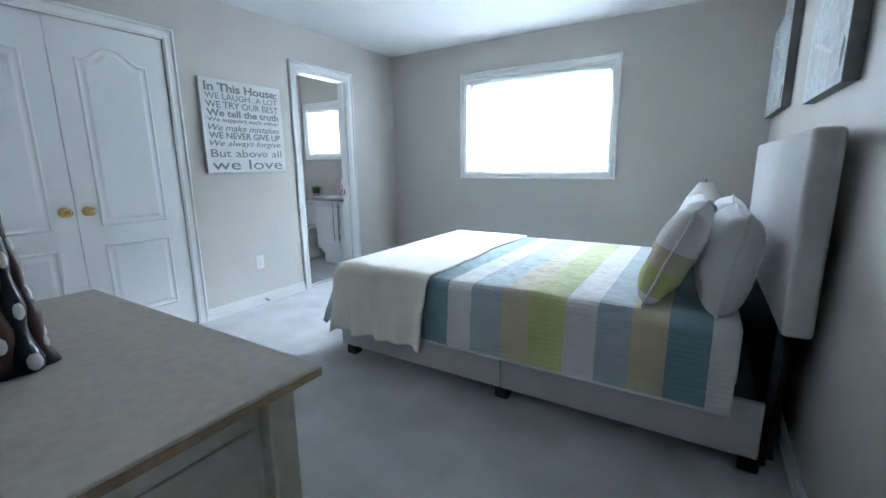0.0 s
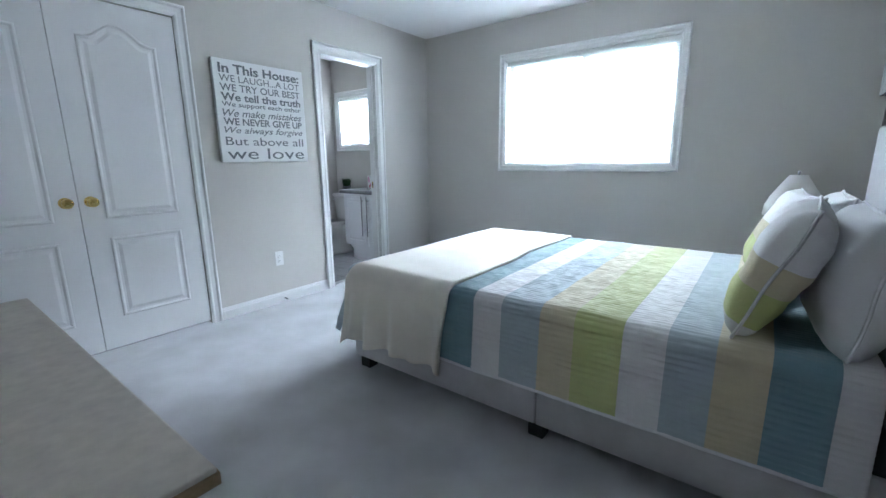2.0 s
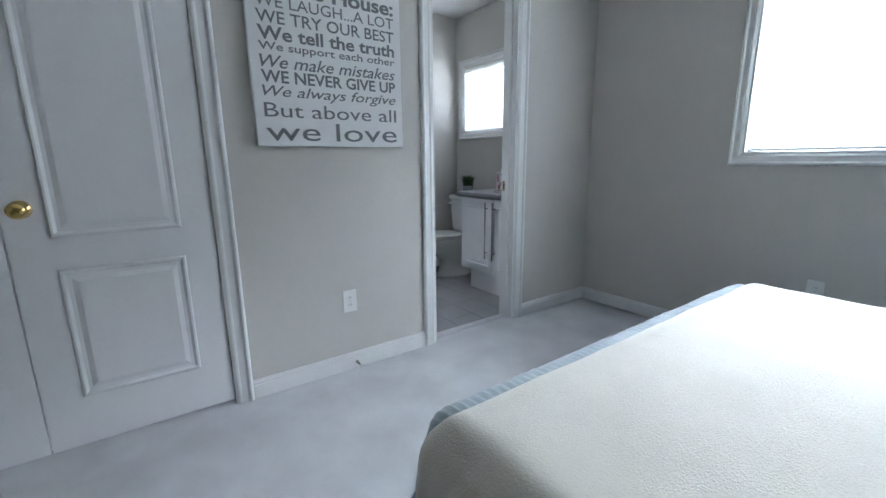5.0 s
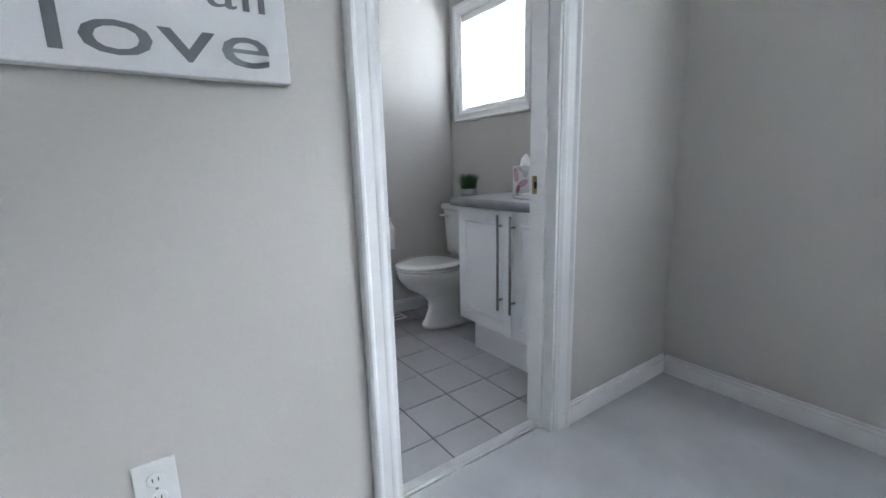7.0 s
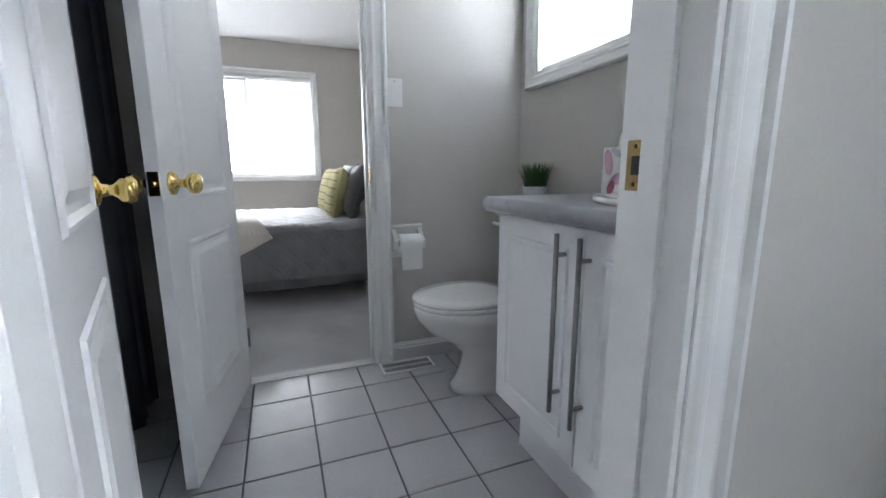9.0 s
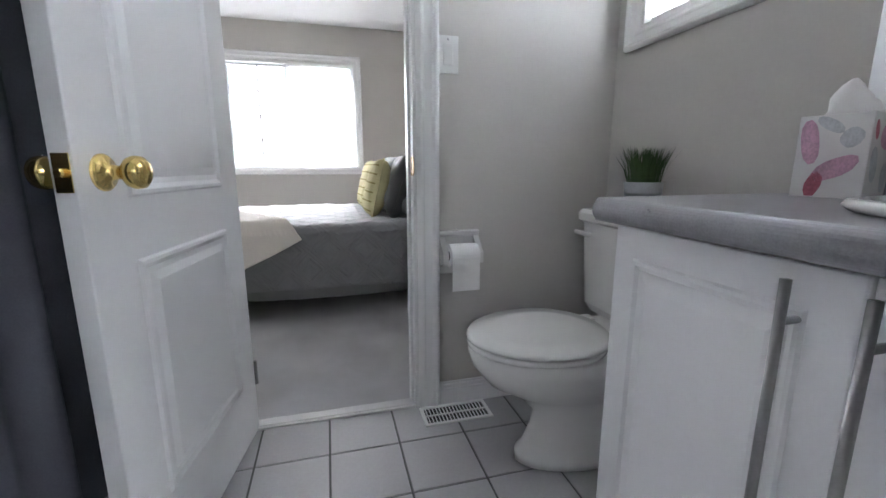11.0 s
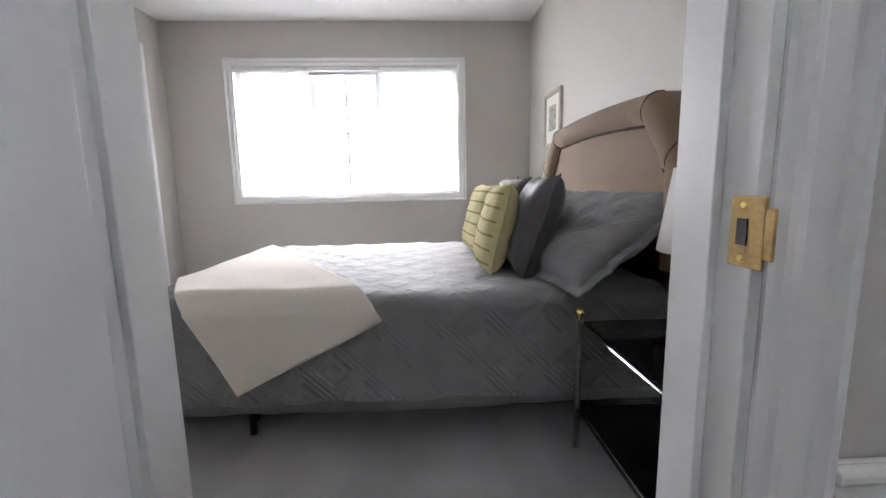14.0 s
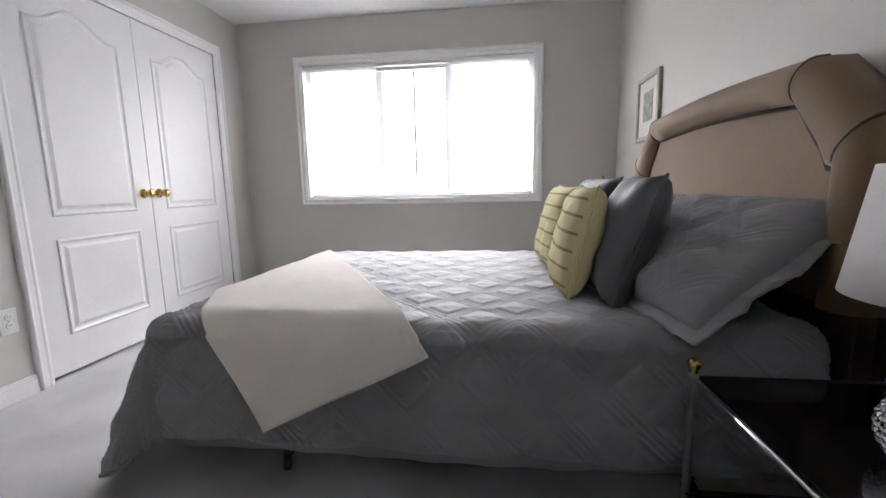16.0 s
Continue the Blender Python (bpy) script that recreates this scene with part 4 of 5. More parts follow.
# ---- bathroom ----
vx0, vx1 = -4.10, X1B
van = thing("vanity_cabinet", pose(0, 0, 0), "white bathroom vanity cabinet with raised panel doors", "vanity")
part("body", boxes((vx0, vx1, 4.335, YBATH, 0.185, 0.785), bevel=0.002), CABINET, van)
part("toe_kick", boxes((vx0 + 0.005, vx1, 4.395, YBATH, 0.0, 0.185)), CABINET, van)


def cabinet_door(x0, x1, hx):
    d = part("door", boxes((x0, x1, 4.315, 4.334, 0.187, 0.778), bevel=0.003), CABINET, van)
    bm = bmesh.new()
    relief(bm, [(x0 + 0.05, 0.24), (x1 - 0.05, 0.24), (x1 - 0.05, 0.725), (x0 + 0.05, 0.725)], [(0.0, 0.0005), (0.004, 0.004), (0.010, 0.0042), (0.018, 0.0008), (0.040, 0.0055)], -1, 4.315)
    part("panel", bm, CABINET, d)
    h = part("handle", lathe([(0.006, 0.315), (0.006, 0.762)], 12, pose(hx, 4.284, 0)), METAL, d, "brushed nickel bar handle", True)
    for z in (0.365, 0.712):
        part("handle_post", lathe([(0.005, 0.0), (0.005, 0.031)], 10, pose(hx, 4.315, z, 90, 0, 0)), METAL, h)


cabinet_door(vx0 - 0.022, -3.735, -3.793)
cabinet_door(-3.731, vx1 - 0.003, -3.712)
prof = [(4.2775 - 0.0215 * math.sin(k * math.pi / 14), 0.8085 - 0.0215 * math.cos(k * math.pi / 14)) for k in range(15)] + [ (YBATH, 0.830), (YBATH, 0.787)]
rings = [[Vector((x, 4.27 + (y - 4.27) if not inset else max(y, 4.268), z)) for y, z in prof] for x, inset in ((vx0 - 0.025, True), (vx0 - 0.018, False), (vx1, False))]
top = tagged(part("countertop", loft(rings), COUNTER), "grey laminate bathroom countertop with a rounded front edge", "countertop")
part("backsplash", boxes((vx0 - 0.018, vx1, YBATH - 0.018, YBATH, 0.83, 0.895), bevel=0.003), COUNTER, top)
sx, sy = -3.665, 4.535


def oval(rx, ry, z, n=40):
    return [Vector((sx + rx * math.cos(2 * math.pi * i / n), sy + ry * math.sin(2 * math.pi * i / n), z)) for i in range(n)]


sink = thing("sink", pose(0, 0, 0), "oval white ceramic drop-in sink", "sink")
part("bowl", loft([oval(0.205, 0.19, 0.831), oval(0.212, 0.197, 0.838), oval(0.207, 0.192, 0.845), oval(0.19, 0.175, 0.846), oval(0.175, 0.15, 0.838), oval(0.165, 0.142, 0.8335), oval(0.06, 0.05, 0.832)]), CERAMIC, sink, smooth=True)
part("drain", lathe([(0.022, 0.833), (0.022, 0.8345), (0.015, 0.8347)], 20, pose(sx, sy, 0)), CHROME, sink)
fc = thing("faucet", pose(sx, 4.70, 0.845), "chrome bathroom faucet with two clear handles", "faucet")
part("base_plate", boxes((-0.08, 0.08, -0.025, 0.025, 0, 0.012), bevel=0.005), CHROME, fc)
part("spout", loft([[Vector((0.012 * math.cos(q), y + 0.0, z + 0.010 * math.sin(q))) if y < -0.02 else Vector((0.014 * math.cos(q), y + 0.014 * math.sin(q), z)) for q in [i * math.pi / 5 for i in range(10)]] for y, z in ((0.0, 0.012), (0.0, 0.05), (-0.03, 0.075), (-0.08, 0.075), (-0.115, 0.060))]), CHROME, fc, smooth=True)
for hx in (-0.06, 0.06):
    part("tap_handle", lathe([(0.012, 0.012), (0.012, 0.03), (0.024, 0.036), (0.026, 0.05), (0.018, 0.062)], 16, pose(hx, 0, 0)), CHROME, fc, smooth=True)
mir = thing("mirror", pose(0, 0, 0), "frameless wall mirror above the vanity", "mirror")
part("mirror_glass", boxes((-4.075, X1B - 0.01, YBATH - 0.006, YBATH - 0.001, 0.897, 1.95), bevel=0.0015), MIRROR, mir)

# toilet
tcx = -4.505
wc = thing("toilet", pose(tcx, 0, 0), "white two-piece ceramic toilet with the lid down", "toilet")


def egg(rx, y_front, y_back, z, n=36, power=1.0):
    c = (y_front + y_back) / 2 + 0.03
    pts = []
    for i in range(n):
        a = 2 * math.pi * i / n
        s, k = math.sin(a), math.cos(a)
        yv = c + (y_back - c) * s if s > 0 else c + (c - y_front) * s
        pts.append(Vector((rx * math.copysign(abs(k) ** power, k), yv, z)))
    return pts


part("bowl", loft([egg(0.108, 4.31, 4.72, 0.0), egg(0.106, 4.313, 4.72, 0.025), egg(0.088, 4.335, 4.70, 0.05), egg(0.078, 4.36, 4.68, 0.11), egg(0.080, 4.365, 4.68, 0.16), egg(0.105, 4.31, 4.68, 0.215), egg(0.155, 4.215, 4.68, 0.27), egg(0.178, 4.17, 4.66, 0.33), egg(0.183, 4.16, 4.66, 0.37), egg(0.175, 4.168, 4.65, 0.378)]), CERAMIC, wc, smooth=True)
part("seat", loft([egg(0.176, 4.166, 4.56, 0.379), egg(0.183, 4.158, 4.565, 0.384), egg(0.183, 4.158, 4.565, 0.392), egg(0.178, 4.163, 4.56, 0.397)]), CERAMIC, wc, smooth=True)
part("lid", loft([egg(0.179, 4.162, 4.57, 0.399), egg(0.185, 4.155, 4.575, 0.403), egg(0.185, 4.155, 4.575, 0.410), egg(0.178, 4.162, 4.568, 0.418), egg(0.12, 4.22, 4.52, 0.421)]), CERAMIC, wc, smooth=True)
for hx in (-0.07, 0.07):
    part("lid_hinge", boxes((hx - 0.022, hx + 0.022, 4.565, 4.60, 0.385, 0.412), bevel=0.006), CERAMIC, wc)
part("tank_shelf", boxes((-0.13, 0.13, 4.56, 4.80, 0.30, 0.392), bevel=0.02, segments=3), CERAMIC, wc, smooth=True)


def rounded(hx, y0, y1, z, r=0.03):
    pts = []
    for cx, cy, a0 in ((hx - r, y1 - r, 0), (-hx + r, y1 - r, 90), (-hx + r, y0 + r, 180), (hx - r, y0 + r, 270)):
        for k in range(5):
            a = radians(a0 + k * 22.5)
            pts.append(Vector((cx + r * math.cos(a), cy + r * math.sin(a), z)))
    return pts


part("tank", loft([rounded(0.19, 4.66, YBATH - 0.015, 0.392), rounded(0.205, 4.645, YBATH - 0.012, 0.42), rounded(0.218, 4.632, YBATH - 0.01, 0.70)]), CERAMIC, wc, smooth=False)
part("tank_lid", loft([rounded(0.222, 4.628, YBATH - 0.008, 0.700), rounded(0.230, 4.618, YBATH - 0.006, 0.708), rounded(0.230, 4.618, YBATH - 0.006, 0.732), rounded(0.222, 4.626, YBATH - 0.012, 0.745), rounded(0.20, 4.645, YBATH - 0.02, 0.748)]), CERAMIC, wc, smooth=False)
part("flush_lever", boxes((-0.225, -0.135, 4.612, 4.626, 0.655, 0.672), bevel=0.006, segments=3), CERAMIC, wc, smooth=True)


def grass_pot(m, label, r, h, blades, blade_h, pot_mat, seed):
    rnd = random.Random(seed)
    g = thing("potted_grass", m, label, "potted plant")
    part("pot", lathe([(r * 0.80, 0.0), (r * 0.83, 0.004), (r * 0.93, h * 0.62), (r * 0.965, h * 0.63), (r * 0.965, h * 0.67), (r * 0.94, h * 0.68), (r, h), (r * 0.95, h), (r * 0.9, h * 0.9)], 28), pot_mat, g, smooth=True)
    bm = bmesh.new()
    for k in range(blades):
        a, q = rnd.uniform(0, 6.283), r * 0.8 * math.sqrt(rnd.random())
        base = Vector((q * math.cos(a), q * math.sin(a), h * 0.88))
        bl = blade_h * rnd.uniform(0.65, 1.05)
        lean = Vector((math.cos(a), math.sin(a), 0)) * (q / r) * bl * rnd.uniform(0.1, 0.6) + Vector((rnd.uniform(-1, 1), rnd.uniform(-1, 1), 0)) * bl * 0.1
        side = Vector((-math.sin(a + rnd.uniform(-1, 1)), math.cos(a), 0)) * 0.0022
        p = [base, base + Vector((0, 0, bl * 0.55)) + lean * 0.35, base + Vector((0, 0, bl)) + lean]
        v = [bm.verts.new(c) for c in (p[0] - side, p[0] + side, p[1] + side * 0.8, p[1] - side * 0.8, p[2])]
        bm.faces.new(v[:4])
        bm.faces.new((v[3], v[2], v[4]))
    part("grass_blades", bm, GRASS, g, "dense thin green artificial blades")
    return g


grass_pot(pose(-4.515, 4.70, 0.748), "small galvanised pot of artificial grass on the toilet tank", 0.055, 0.092, 420, 0.112, ZINC, 4)

tb = thing("tissue_box", pose(-4.02, 4.70, 0.83, 0, 0, 14) @ Matrix.Diagonal((0.88, 0.88, 1.15, 1)), "square tissue box printed with pink flowers", "tissue box")
part("carton", boxes((-0.058, 0.058, -0.058, 0.058, 0, 0.125), bevel=0.002), PAPER, tb)


def petals(fm, rows):
    for mat, cu_, cv, ru, rv, rot in rows:
        bm = bmesh.new()
        vs = []
        for k in range(14):
            a = 2 * math.pi * k / 14
            q = 1 + 0.2 * math.cos(2 * a + cu_ * 90)
            x, y = 1.05 * ru * q * math.cos(a), 1.05 * rv * q * math.sin(a)
            x, y = x * math.cos(rot) - y * math.sin(rot), x * math.sin(rot) + y * math.cos(rot)
            vs.append(bm.verts.new(fm @ Vector((min(max(cu_ + x, -0.056), 0.056), min(max(cv + y, 0.002), 0.123), 0.0586))))
        bm.faces.new(vs)
        part("printed_petal", bm, mat, tb)


for rz, rows in ((0, [(PINK, -0.035, 0.085, 0.018, 0.028, 0.2), (PINK, 0.01, 0.045, 0.032, 0.016, 0.5), (RED, -0.02, 0.02, 0.014, 0.018, 0), (PALELEAF, 0.03, 0.09, 0.020, 0.012, 0.6), (PALELEAF, -0.005, 0.11, 0.02, 0.010, -0.5)]),
                 (90, [(PINK, 0.01, 0.09, 0.022, 0.020, 0.2), (PALELEAF, -0.03, 0.05, 0.020, 0.022, 0.5), (PALELEAF, 0.03, 0.03, 0.018, 0.018, 0), (RED, -0.04, 0.1, 0.010, 0.012, 0.3)]),
                 (180, [(RED, 0.02, 0.085, 0.024, 0.024, 0.2), (PALELEAF, -0.03, 0.08, 0.02, 0.022, 0.5), (PINK, 0.0, 0.03, 0.02, 0.02, 0)]),
                 (270, [(PINK, -0.03, 0.085, 0.018, 0.028, 0.2), (RED, 0.02, 0.03, 0.018, 0.016, 0.2), (PALELEAF, 0.03, 0.09, 0.02, 0.02, 0)])):
    petals(pose(0, 0, 0, 0, 0, rz) @ Matrix(((1, 0, 0, 0), (0, 0, -1, 0), (0, 1, 0, 0), (0, 0, 0, 1))), rows)
bm = bmesh.new()
tiss = []
for f in range(7):
    q = f / 6
    tiss.append([Vector(((0.042 * (1 - q) ** 0.7 + 0.004) * math.cos(a) * (1 + 0.25 * math.sin(3 * a + f)), (0.026 * (1 - q) ** 0.6 + 0.003) * math.sin(a) * (1 + 0.3 * math.cos(2 * a + f)), 0.125 + 0.055 * q)) for a in [i * math.pi / 8 for i in range(16)]])
part("tissue", loft(tiss), PAPER, tb, "crumpled white tissue pulled up", True)

# toilet paper holder on the guest-room wall
th = thing("toilet_paper_holder", face_x(X2B, 4.232, 0.585), "white ceramic recessed toilet paper holder", "paper holder")
part("back_plate", boxes((-0.076, 0.076, -0.075, 0.08, 0, 0.010), bevel=0.004, segments=3), CERAMIC, th)
for sxx in (-1, 1):
    part("holder_arm", loft([[Vector((sxx * 0.062 + 0.010 * a, y0 + 0.0, z)) for a, y0 in ((-1, -0.045 + 0.25 * z), (1, -0.045 + 0.25 * z), (1, 0.07 - 0.9 * z), (-1, 0.07 - 0.9 * z))] for z in (0.008, 0.03, 0.055, 0.068)]), CERAMIC, th)
part("holder_hood", boxes((-0.074, 0.074, 0.062, 0.080, 0.006, 0.022), bevel=0.006, segments=3), CERAMIC, th)
roll = thing("toilet_roll", face_x(X2B, 4.232, 0.585), "white toilet paper roll with a hanging sheet", "toilet roll")
part("paper_roll", lathe([(0.018, -0.050), (0.040, -0.050), (0.041, -0.047), (0.041, 0.047), (0.040, 0.050), (0.018, 0.050)], 28, pose(0, 0, 0.058, 0, 90, 0)), PAPER, roll, smooth=False)
# black plug through the solid roll paints the shade of its hollow
part("dark_core_plug", lathe([(0.016, -0.0515), (0.016, 0.0515)], 16, pose(0, 0, 0.058, 0, 90, 0)), BLACK, roll)
part("hanging_sheet", boxes((-0.048, 0.048, -0.115, 0.0, 0.0985, 0.1000)), PAPER, roll)

# floor register
rg = thing("floor_register", pose(-4.785, 4.205, 0.0), "white louvred floor vent beside the toilet", "floor vent")
part("vent_frame", boxes((-0.058, 0.058, -0.125, -0.112, 0, 0.006), (-0.058, 0.058, 0.112, 0.125, 0, 0.006), (-0.058, -0.045, -0.112, 0.112, 0, 0.006), (0.045, 0.058, -0.112, 0.112, 0, 0.006), bevel=0.001, segments=1), PLASTIC, rg)
# thin black sheet on the tile gives the shade between the louvres
part("vent_dark_sheet", boxes((-0.045, 0.045, -0.112, 0.112, 0.0008, 0.0014)), BLACK, rg)
for k in range(17):
    part("louvre", boxes((-0.045, 0.045, -0.106 + k * 0.0128, -0.1022 + k * 0.0128, 0.0014, 0.0030)), PLASTIC, rg)
part("louvre_rib", boxes((-0.003, 0.003, -0.112, 0.112, 0.0012, 0.0054)), PLASTIC, rg)

# tub corner: a guessed curtain, its dark colour holding the shadow there
def drape_curtain(u, v):
    x = X2B + 0.02 + u * 1.36
    return Vector((x, 3.17 + 0.03 * math.sin(x * 36) + 0.012 * math.sin(x * 81), 0.02 + v * 1.95))


sc = thing("shower_curtain", pose(0, 0, 0), "shower curtain hanging in soft folds, coloured dark for the shaded tub corner", "shower curtain")
thicken(part("curtain_cloth", grid(140, 12, drape_curtain), CURTAIN, sc, smooth=True), 0.002)
part("curtain_rod", lathe([(0.012, 0), (0.012, 1.39)], 14, pose(X2B + 0.01, 3.17, 1.99, 0, 90, 0)), CHROME, sc)


# ---- guest bedroom ----
G = (-7.22, -5.955, 2.80, 4.66)
GTOP = 0.56
gbase = thing("bed", pose(0, 0, 0), "box spring bed on a black metal frame with castors", "bed")
part("box_spring", boxes((-7.20, -5.975, 2.82, 4.66, 0.16, 0.34), bevel=0.015), SKIRT, gbase)
for lx in (-7.0, -6.05):
    for ly in (3.12, 4.4):
        leg = part("leg", boxes((lx - 0.016, lx + 0.016, ly - 0.016, ly + 0.016, 0.05, 0.16)), BLACK, gbase)
        part("castor", lathe([(0.02, -0.012), (0.026, -0.010), (0.026, 0.010), (0.02, 0.012)], 16, pose(lx + 0.02, ly, 0.027, 90, 0, 20)), BLACK, leg)
part("frame_rail", boxes((-7.16, -6.01, 2.86, 4.6, 0.135, 0.16)), BLACK, gbase)
sk = thing("bed_skirt", pose(0, 0, 0), "plain grey bed skirt below the quilt", "bed skirt")
part("skirt_side", grid(120, 6, lambda u, v: Vector((-5.945 + 0.004 * math.sin(u * 60) * (1 - v) + 0.006 * rough((u * 4, v, 0), 3), 2.80 + u * 1.86, 0.125 + v * 0.22 + 0.006 * math.sin(u * 9)))), SKIRT, sk, smooth=True)
part("skirt_foot", grid(80, 6, lambda u, v: Vector((-7.22 + u * 1.27, 2.80 - 0.006 * rough((u * 4, v, 2), 3), 0.125 + v * 0.22))), SKIRT, sk, smooth=True)
tagged(part("mattress", boxes((-7.20, -5.975, 2.82, 4.66, 0.342, 0.545), bevel=0.04, segments=4), WHITE_COTTON, smooth=True), "mattress under the grey quilt", "mattress")


def guest_quilt(u, v):
    a = -7.22 - 0.30 + u * (0.30 + 1.265 + 0.39)
    b = 2.80 - 0.56 + v * (0.56 + 1.84)
    dx, dy = max(a - G[1], G[0] - a, 0), max(G[2] - b, 0)
    foot = dy * dy / max(dx * dx + dy * dy, 1e-9)
    p = fold(a, b, G, GTOP, 0.06, 0.03 + 0.42 * foot, 0.0, 0.03, 0.39 + 0.17 * foot)
    out = min(dy / 0.3, 1)
    h = (0.85 if dx + dy < 0.05 else 1.2) * (1 - 0.5 * out) * diamond(a, b) + 0.005 * rough((a, b, 0), 4) + 0.002 * rough((a, b, 2), 16)
    if p.z > GTOP - 0.04:
        p.z += h
    elif a > G[1] and b > G[2]:
        p.x += h
    else:
        p += (p - Vector((-6.5, 3.6, p.z))).normalized() * (h + 0.03 * out * rough((a, b, 6), 9))
    p.z = max(p.z, 0.03)
    return p


gq = tagged(part("grey_quilt", grid(400, 470, guest_quilt), GREYQUILT, smooth=True), "grey quilted bedspread stitched in diamonds", "quilt")
thicken(gq, 0.006)
part("hem", grid(2, 300, lambda u, v: guest_quilt(1.0, 0.24 + 0.76 * v) + Vector((0.004 + 0.003 * math.sin(math.pi * u), 0, -0.006 + 0.016 * u))), GREYQUILT, gq, "stitched grey hem", True)
QT, QL, QP, QR = Vector((-7.08, 2.88)), Vector((-6.15, 2.83)), Vector((-5.545, 3.15)), Vector((-5.81, 3.64))


def guest_throw(u, v):
    c = QT * (1 - u) * (1 - v) + QL * u * (1 - v) + QP * u * v + QR * (1 - u) * v
    c = c + Vector((0.02 * math.sin(v * 5) * (u - 0.5), 0.015 * math.sin(u * 6) * (v - 0.5)))
    p = fold(c.x, c.y, (-7.4, -5.95, 2.6, 4.8), GTOP + 0.036, 0.07, 0.035, 0.0, 0.02)
    n = 0.005 * rough((c.x, c.y, 3), 7) + 0.004 * rough((c.x, c.y, 3), 3)
    if p.z < GTOP - 0.03:
        p.x += n + 0.010
    else:
        p.z += n
    return p


gt = tagged(part("throw_blanket", grid(90, 90, guest_throw), IVORY, smooth=True), "ivory plush throw laid cornerwise over the grey bed", "blanket")
thicken(gt, 0.014)

# upholstered headboard with a rolled border
HC, HTOP = -6.655, 1.285


def hb_outline(inset):
    hw, sh, zt = 0.79 - inset, 0.56 - inset * 0.4, HTOP - inset
    pts = [(-hw, 0.62), (-hw, 1.085 - inset * 1.0)]
    for k in range(7):
        a = k / 6
        pts.append((-hw + (hw - sh) * a, 1.085 - inset + (zt - 0.02 - 1.085 + inset) * (0.5 - 0.5 * math.cos(a * math.pi * 0.5 + 0) if a < 0.3 else a ** 1.15)))
    for k in range(9):
        a = k / 8
        pts.append((-sh + 2 * sh * a, zt - 0.02 + 0.02 * math.sin(a * math.pi)))
    for x, z in reversed(pts[2:9]):
        pts.append((-x, z))
    pts += [(hw, 1.085 - inset), (hw, 0.62)]
    return pts


ghb = thing("headboard", pose(HC, 0, 0), "brown velvet headboard with a padded rolled border", "headboard")
bm = bmesh.new()
o = hb_outline(0.115)
front = [Vector((x, 4.672, z)) for x, z in o]
back = [Vector((x, 4.75, z)) for x, z in o]
loft([back, front], True, bm)
part("centre_panel", bm, SUEDE, ghb)
border = []
oo, ii = hb_outline(0.0), hb_outline(0.118)
for (xa, za), (xb, zb) in zip(oo, ii):
    ring = []
    for k in range(12):
        q = k / 11 * math.pi
        f = 0.5 - 0.5 * math.cos(q)
        ring.append(Vector((xa + (xb - xa) * f, 4.70 - 0.075 * math.sin(q) ** 0.7, za + (zb - za) * f)))
    ring += [Vector((xb, 4.765, zb)), Vector((xa, 4.765, za))]
    border.append(ring)
part("rolled_border", loft(border), SUEDE, ghb, "padded velvet roll with pleated corners", True)
for k0 in (2, 8, len(oo) - 9, len(oo) - 3):
    part("mitre_seam", loft([[Vector(p) + Vector((0.004 * math.cos(q), -0.0015, 0.004 * math.sin(q))) for q in (0, 1.57, 3.14, 4.71)] for p in border[k0][:12]]), SEAM, ghb, "stitched seam with crease shade in its dark colour")
part("piping", loft([[Vector((xb + 0.006 * math.cos(q), 4.668 + 0.006 * math.sin(q), zb + 0.006 * math.cos(q))) for q in (0, 1.05, 2.1, 3.14, 4.2, 5.2)] for xb, zb in hb_outline(0.121)]), SEAM, ghb, "piping round the panel, coloured dark as if shaded", True)
for lx in (-0.70, 0.70):
    part("leg", boxes((lx - 0.04, lx + 0.04, 4.70, 4.750, 0.0, 0.64), bevel=0.003), DARKWOOD, ghb)
# dark board added behind the legs, filling the space below the border
part("dark_fill_board", boxes((-0.76, 0.76, 4.752, 4.770, 0.0, 1.0)), DARKWOOD, ghb)


def wall_pillow(x, y, z, lean, turn):
    """Stands a cushion facing -y, leaning back towards +y."""
    return pose(x, y, z, 0, 0, turn) @ Matrix(((1, 0, 0, 0), (0, 0, -1, 0), (0, 1, 0, 0), (0, 0, 0, 1))) @ pose(0, 0, 0, -lean, 0, 0)


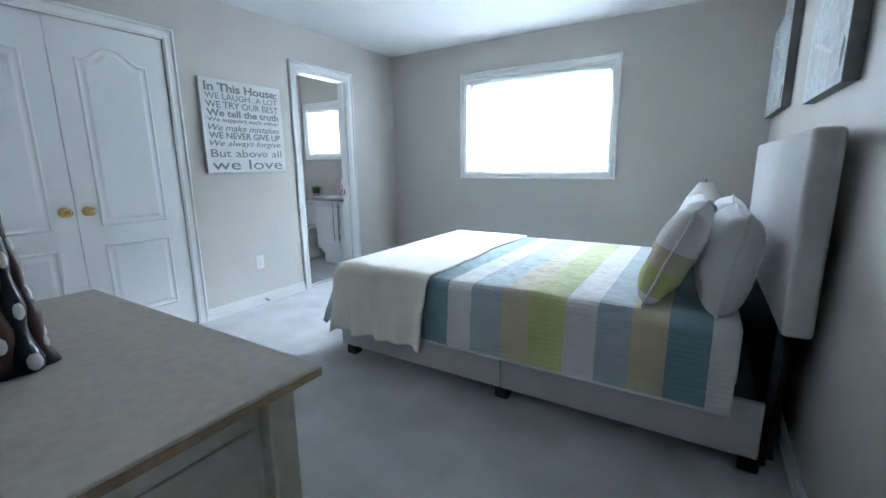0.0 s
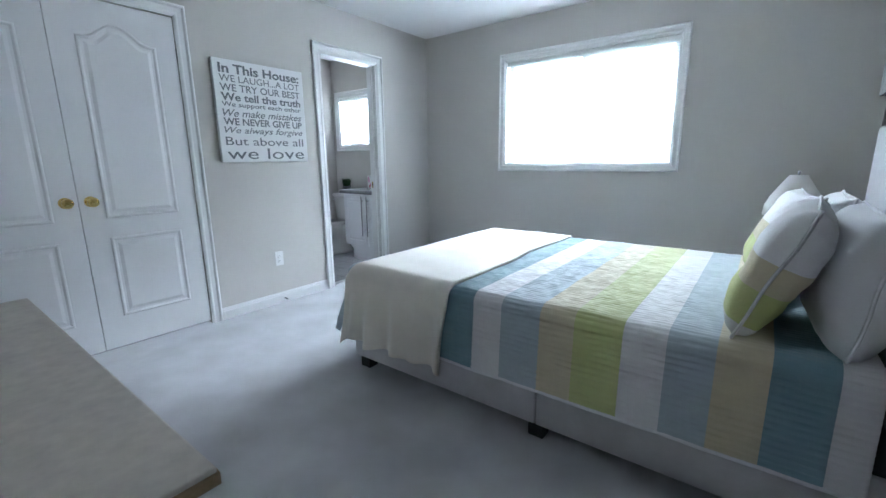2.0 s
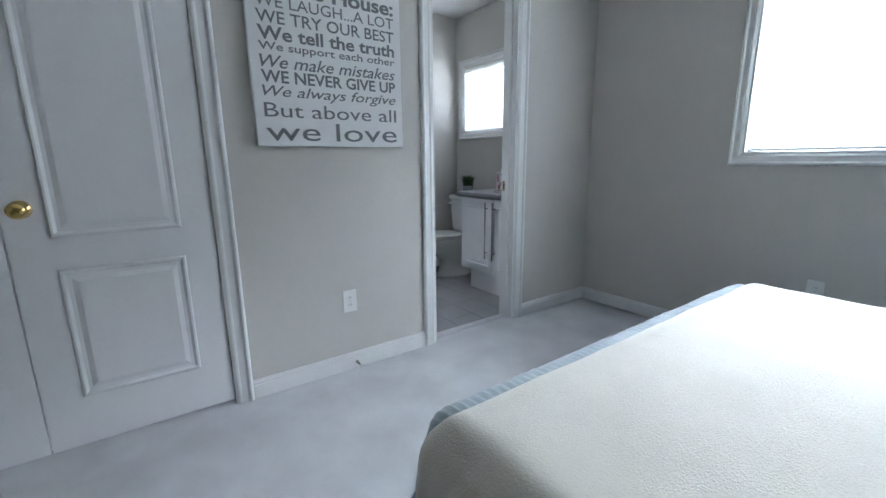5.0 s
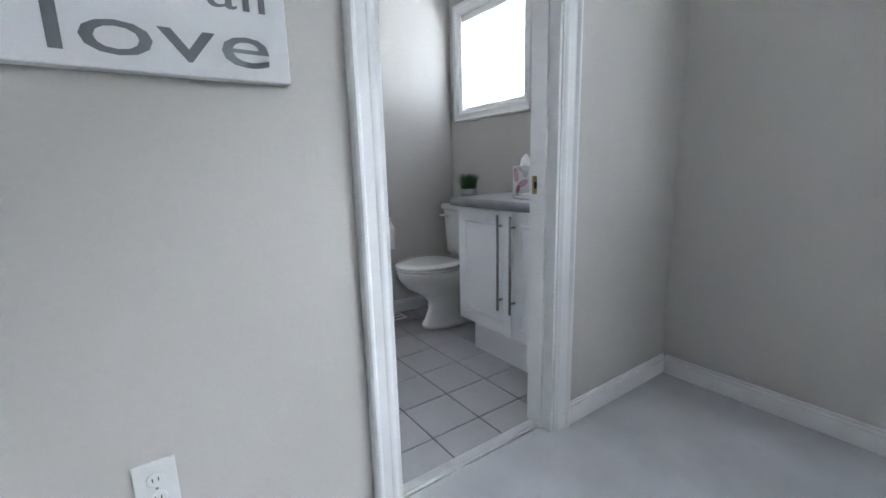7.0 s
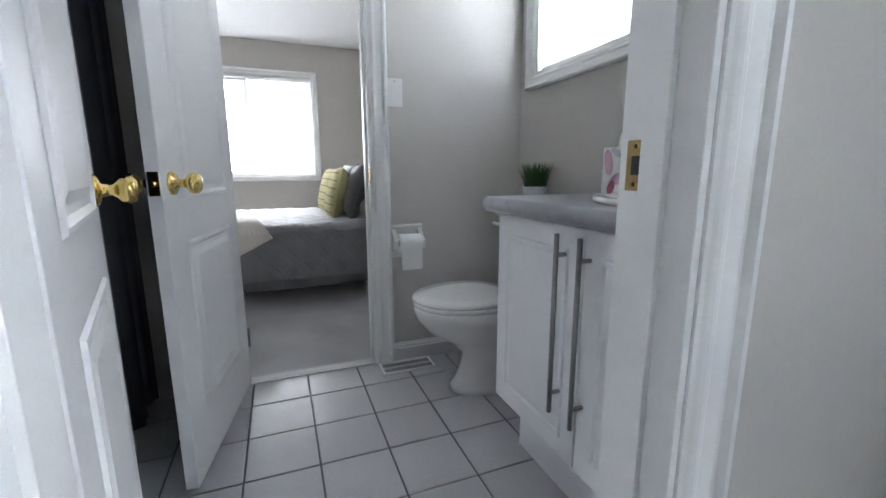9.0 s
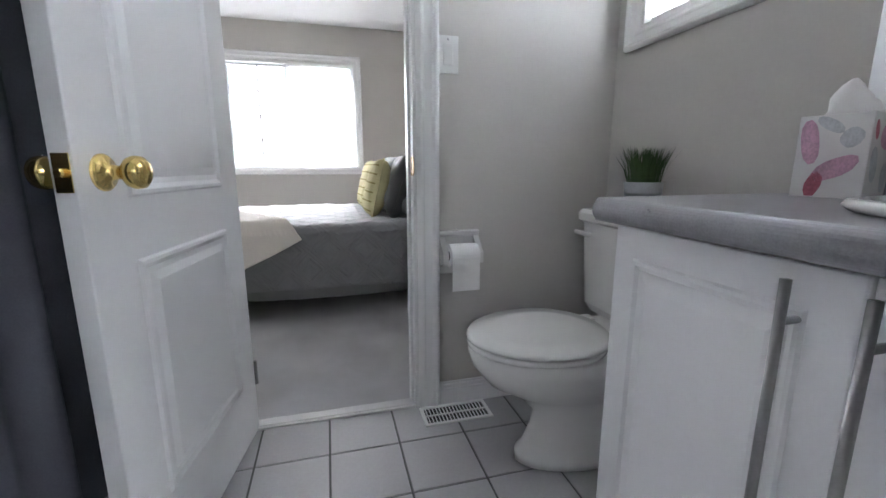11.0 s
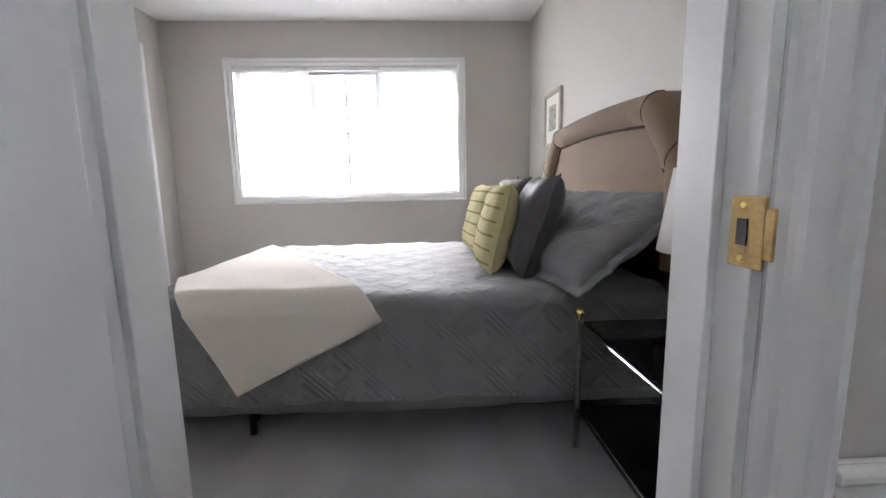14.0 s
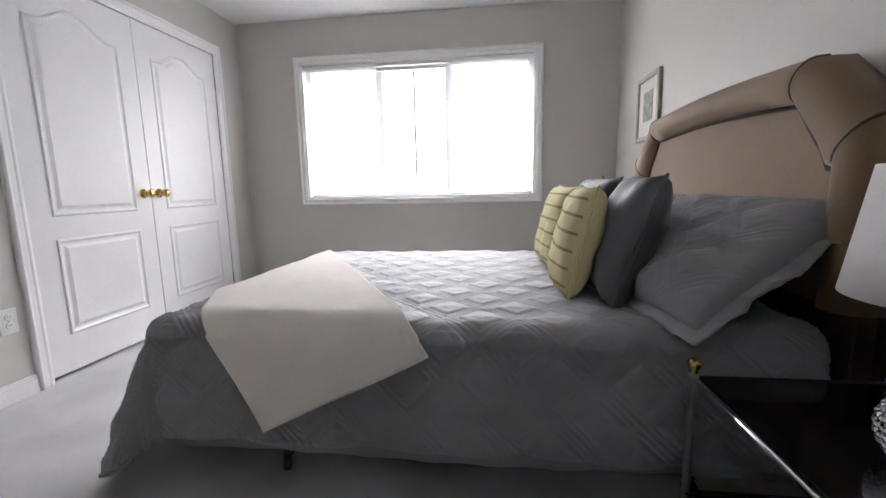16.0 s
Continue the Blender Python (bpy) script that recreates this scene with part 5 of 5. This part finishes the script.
for x, s, tn in ((-6.22, 21, 13), (-7.0, 23, -6)):
    pillow("pillow", wall_pillow(x, 4.44, GTOP + 0.165, 57, tn), 0.68, 0.52, 0.17, GREYQUILT, "grey quilted pillow sham leaning on the headboard", "guest pillows", seed=s, flange=0.05)
for x, s, tn in ((-6.32, 31, -6), (-6.88, 33, 4)):
    pillow("pillow", wall_pillow(x, 4.265, GTOP + 0.20, 18, tn), 0.46, 0.43, 0.16, DARKGREY, "charcoal satin throw pillow", "guest pillows", seed=s, cord=DARKGREY)
for x, s, tn in ((-6.42, 41, -4), (-6.86, 43, 4)):
    m = wall_pillow(x, 4.12, GTOP + 0.185, 14, tn)
    yp = pillow("pillow", m, 0.42, 0.39, 0.14, YELLOW, "butter yellow throw pillow with stitched ochre stripes", "guest pillows", seed=s, cord=YELLOW)
    for k in range(6):
        v0 = -0.8 + k * 0.31

        def stripe(u, v, v0=v0, s=s):
            x_, y_ = (2 * u - 1) * 0.985, v0 + (v - 0.5) * 0.05
            f = max((1 - x_ ** 4) * (1 - y_ ** 4), 0) ** 0.42
            dent = 1 + 0.16 * rough((x_ * 1.2, y_ * 1.2, s), 1.6) + 0.06 * rough((x_, y_, s), 5)
            return Vector((x_ * 0.21 * (1 - 0.07 * (1 - y_ * y_) ** 0.8 * abs(x_) ** 3), y_ * 0.195 * (1 - 0.07 * (1 - x_ * x_) ** 0.8 * abs(y_) ** 3), 0.07 * f * dent + 0.008 * rough((x_, y_, s + 4), 2) + 0.003))
        part("stitched_stripe", grid(40, 2, stripe), STITCH, yp, "ochre stitched stripe", True)


# bedside table by the door: black glass on slim metal legs
def glass_table(m, label):
    t = thing("nightstand", m, label, "nightstand")
    part("glass_top", boxes((0.012, 0.658, 0.012, 0.428, 0.455, 0.463), bevel=0.002), BLACKGLASS, t)
    part("lower_shelf", boxes((0.012, 0.658, 0.012, 0.428, 0.14, 0.148), bevel=0.002), BLACKGLASS, t)
    for lx in (0.0, 0.67):
        for ly in (0.0, 0.44):
            leg = part("leg", lathe([(0.012, 0.0), (0.012, 0.02), (0.010, 0.03), (0.010, 0.455), (0.012, 0.46), (0.012, 0.47)], 16, pose(lx, ly, 0)), METAL, t, smooth=True)
            part("finial", lathe([(0.008, 0.47), (0.012, 0.474), (0.008, 0.479), (0.015, 0.487), (0.017, 0.496), (0.013, 0.505), (0.004, 0.510)], 18, pose(lx, ly, 0)), BRASS, leg, "brass ball finial", True)
    # only the front top rail is chrome; black puts the rest in shadow
    for z in (0.459, 0.144):
        for y in (0.0, 0.44):
            part("rail", lathe([(0.005, 0.008), (0.005, 0.662)], 10, pose(0, y, z, 0, 90, 0)), CHROME if z > 0.3 and y < 0.1 else BLACK, t)
        for x in (0.0, 0.67):
            part("rail", lathe([(0.005, 0.008), (0.005, 0.432)], 10, pose(x, 0, z, -90, 0, 0)), BLACK, t)
    return t


gtab = glass_table(pose(-5.862, 4.312, 0), "black glass nightstand with metal legs and brass finials")
gtab2 = copy_thing(gtab, pose(-8.10, 4.312, 0))
gtab2["label"] = "black glass nightstand on the window side of the bed"
LAMPBASE = [(0.030, 0.0), (0.046, 0.008), (0.058, 0.030), (0.064, 0.058), (0.060, 0.086), (0.046, 0.106), (0.034, 0.114), (0.020, 0.118)]
gl = table_lamp("table_lamp", pose(-5.535, 4.535, 0.4635), "table lamp with a white drum shade and studded silver base", 0.138, 0.108, 0.287, 0.500, LAMPBASE, CHROME)
bm = bmesh.new()
for ring in range(7):
    zc = 0.018 + ring * 0.0145
    rr = 0.004 + math.sqrt(max(0.064 ** 2 - (zc - 0.060) ** 2, 0.0016))
    for k in range(24):
        a = (k + 0.5 * (ring % 2)) / 24 * 2 * math.pi
        lathe([(0.0078, -0.003), (0.006, 0.002), (0.002, 0.0045)], 5, Matrix.Translation((rr * math.cos(a), rr * math.sin(a), zc)) @ Matrix.Rotation(a, 4, "Z") @ Matrix.Rotation(math.pi / 2, 4, "Y"), bm)
part("studs", bm, CHROME, gl, "faceted silver studs")["kind"] = "stuff"
part("glass_neck", lathe([(0.044, 0.112), (0.046, 0.130), (0.040, 0.170), (0.028, 0.220), (0.017, 0.262), (0.016, 0.275)], 28), GLASS, gl, "clear tapered glass neck", True)
part("stem", lathe([(0.005, 0.114), (0.005, 0.276), (0.014, 0.278), (0.014, 0.31), (0.005, 0.312), (0.005, 0.49)], 12), METAL, gl, "thin metal stem", True)
lamp2 = copy_thing(gl, pose(-7.70, 4.52, 0.4635))
lamp2["label"] = "matching table lamp with a white drum shade by the window"
grass_pot(pose(-5.395, 4.445, 0.4635), "potted artificial grass on the black nightstand", 0.042, 0.085, 260, 0.19, BLACK, 9)

# framed print
fp = thing("picture", pose(0, 0, 0), "small engraving in a silver frame with an ivory mat", "picture")
px0, px1, pz0, pz1 = -7.86, -7.48, 1.20, 1.60
part("picture_frame", boxes((px0, px0 + 0.03, YH - 0.024, YH, pz0, pz1), (px1 - 0.03, px1, YH - 0.024, YH, pz0, pz1), (px0 + 0.03, px1 - 0.03, YH - 0.024, YH, pz0, pz0 + 0.03), (px0 + 0.03, px1 - 0.03, YH - 0.024, YH, pz1 - 0.03, pz1), bevel=0.004), SILVER, fp)
part("mat_board", boxes((px0 + 0.03, px1 - 0.03, YH - 0.012, YH - 0.004, pz0 + 0.03, pz1 - 0.03)), MAT_BOARD, fp)
part("print", boxes((px0 + 0.11, px1 - 0.11, YH - 0.0145, YH - 0.0125, pz0 + 0.12, pz1 - 0.10)), PRINT, fp)
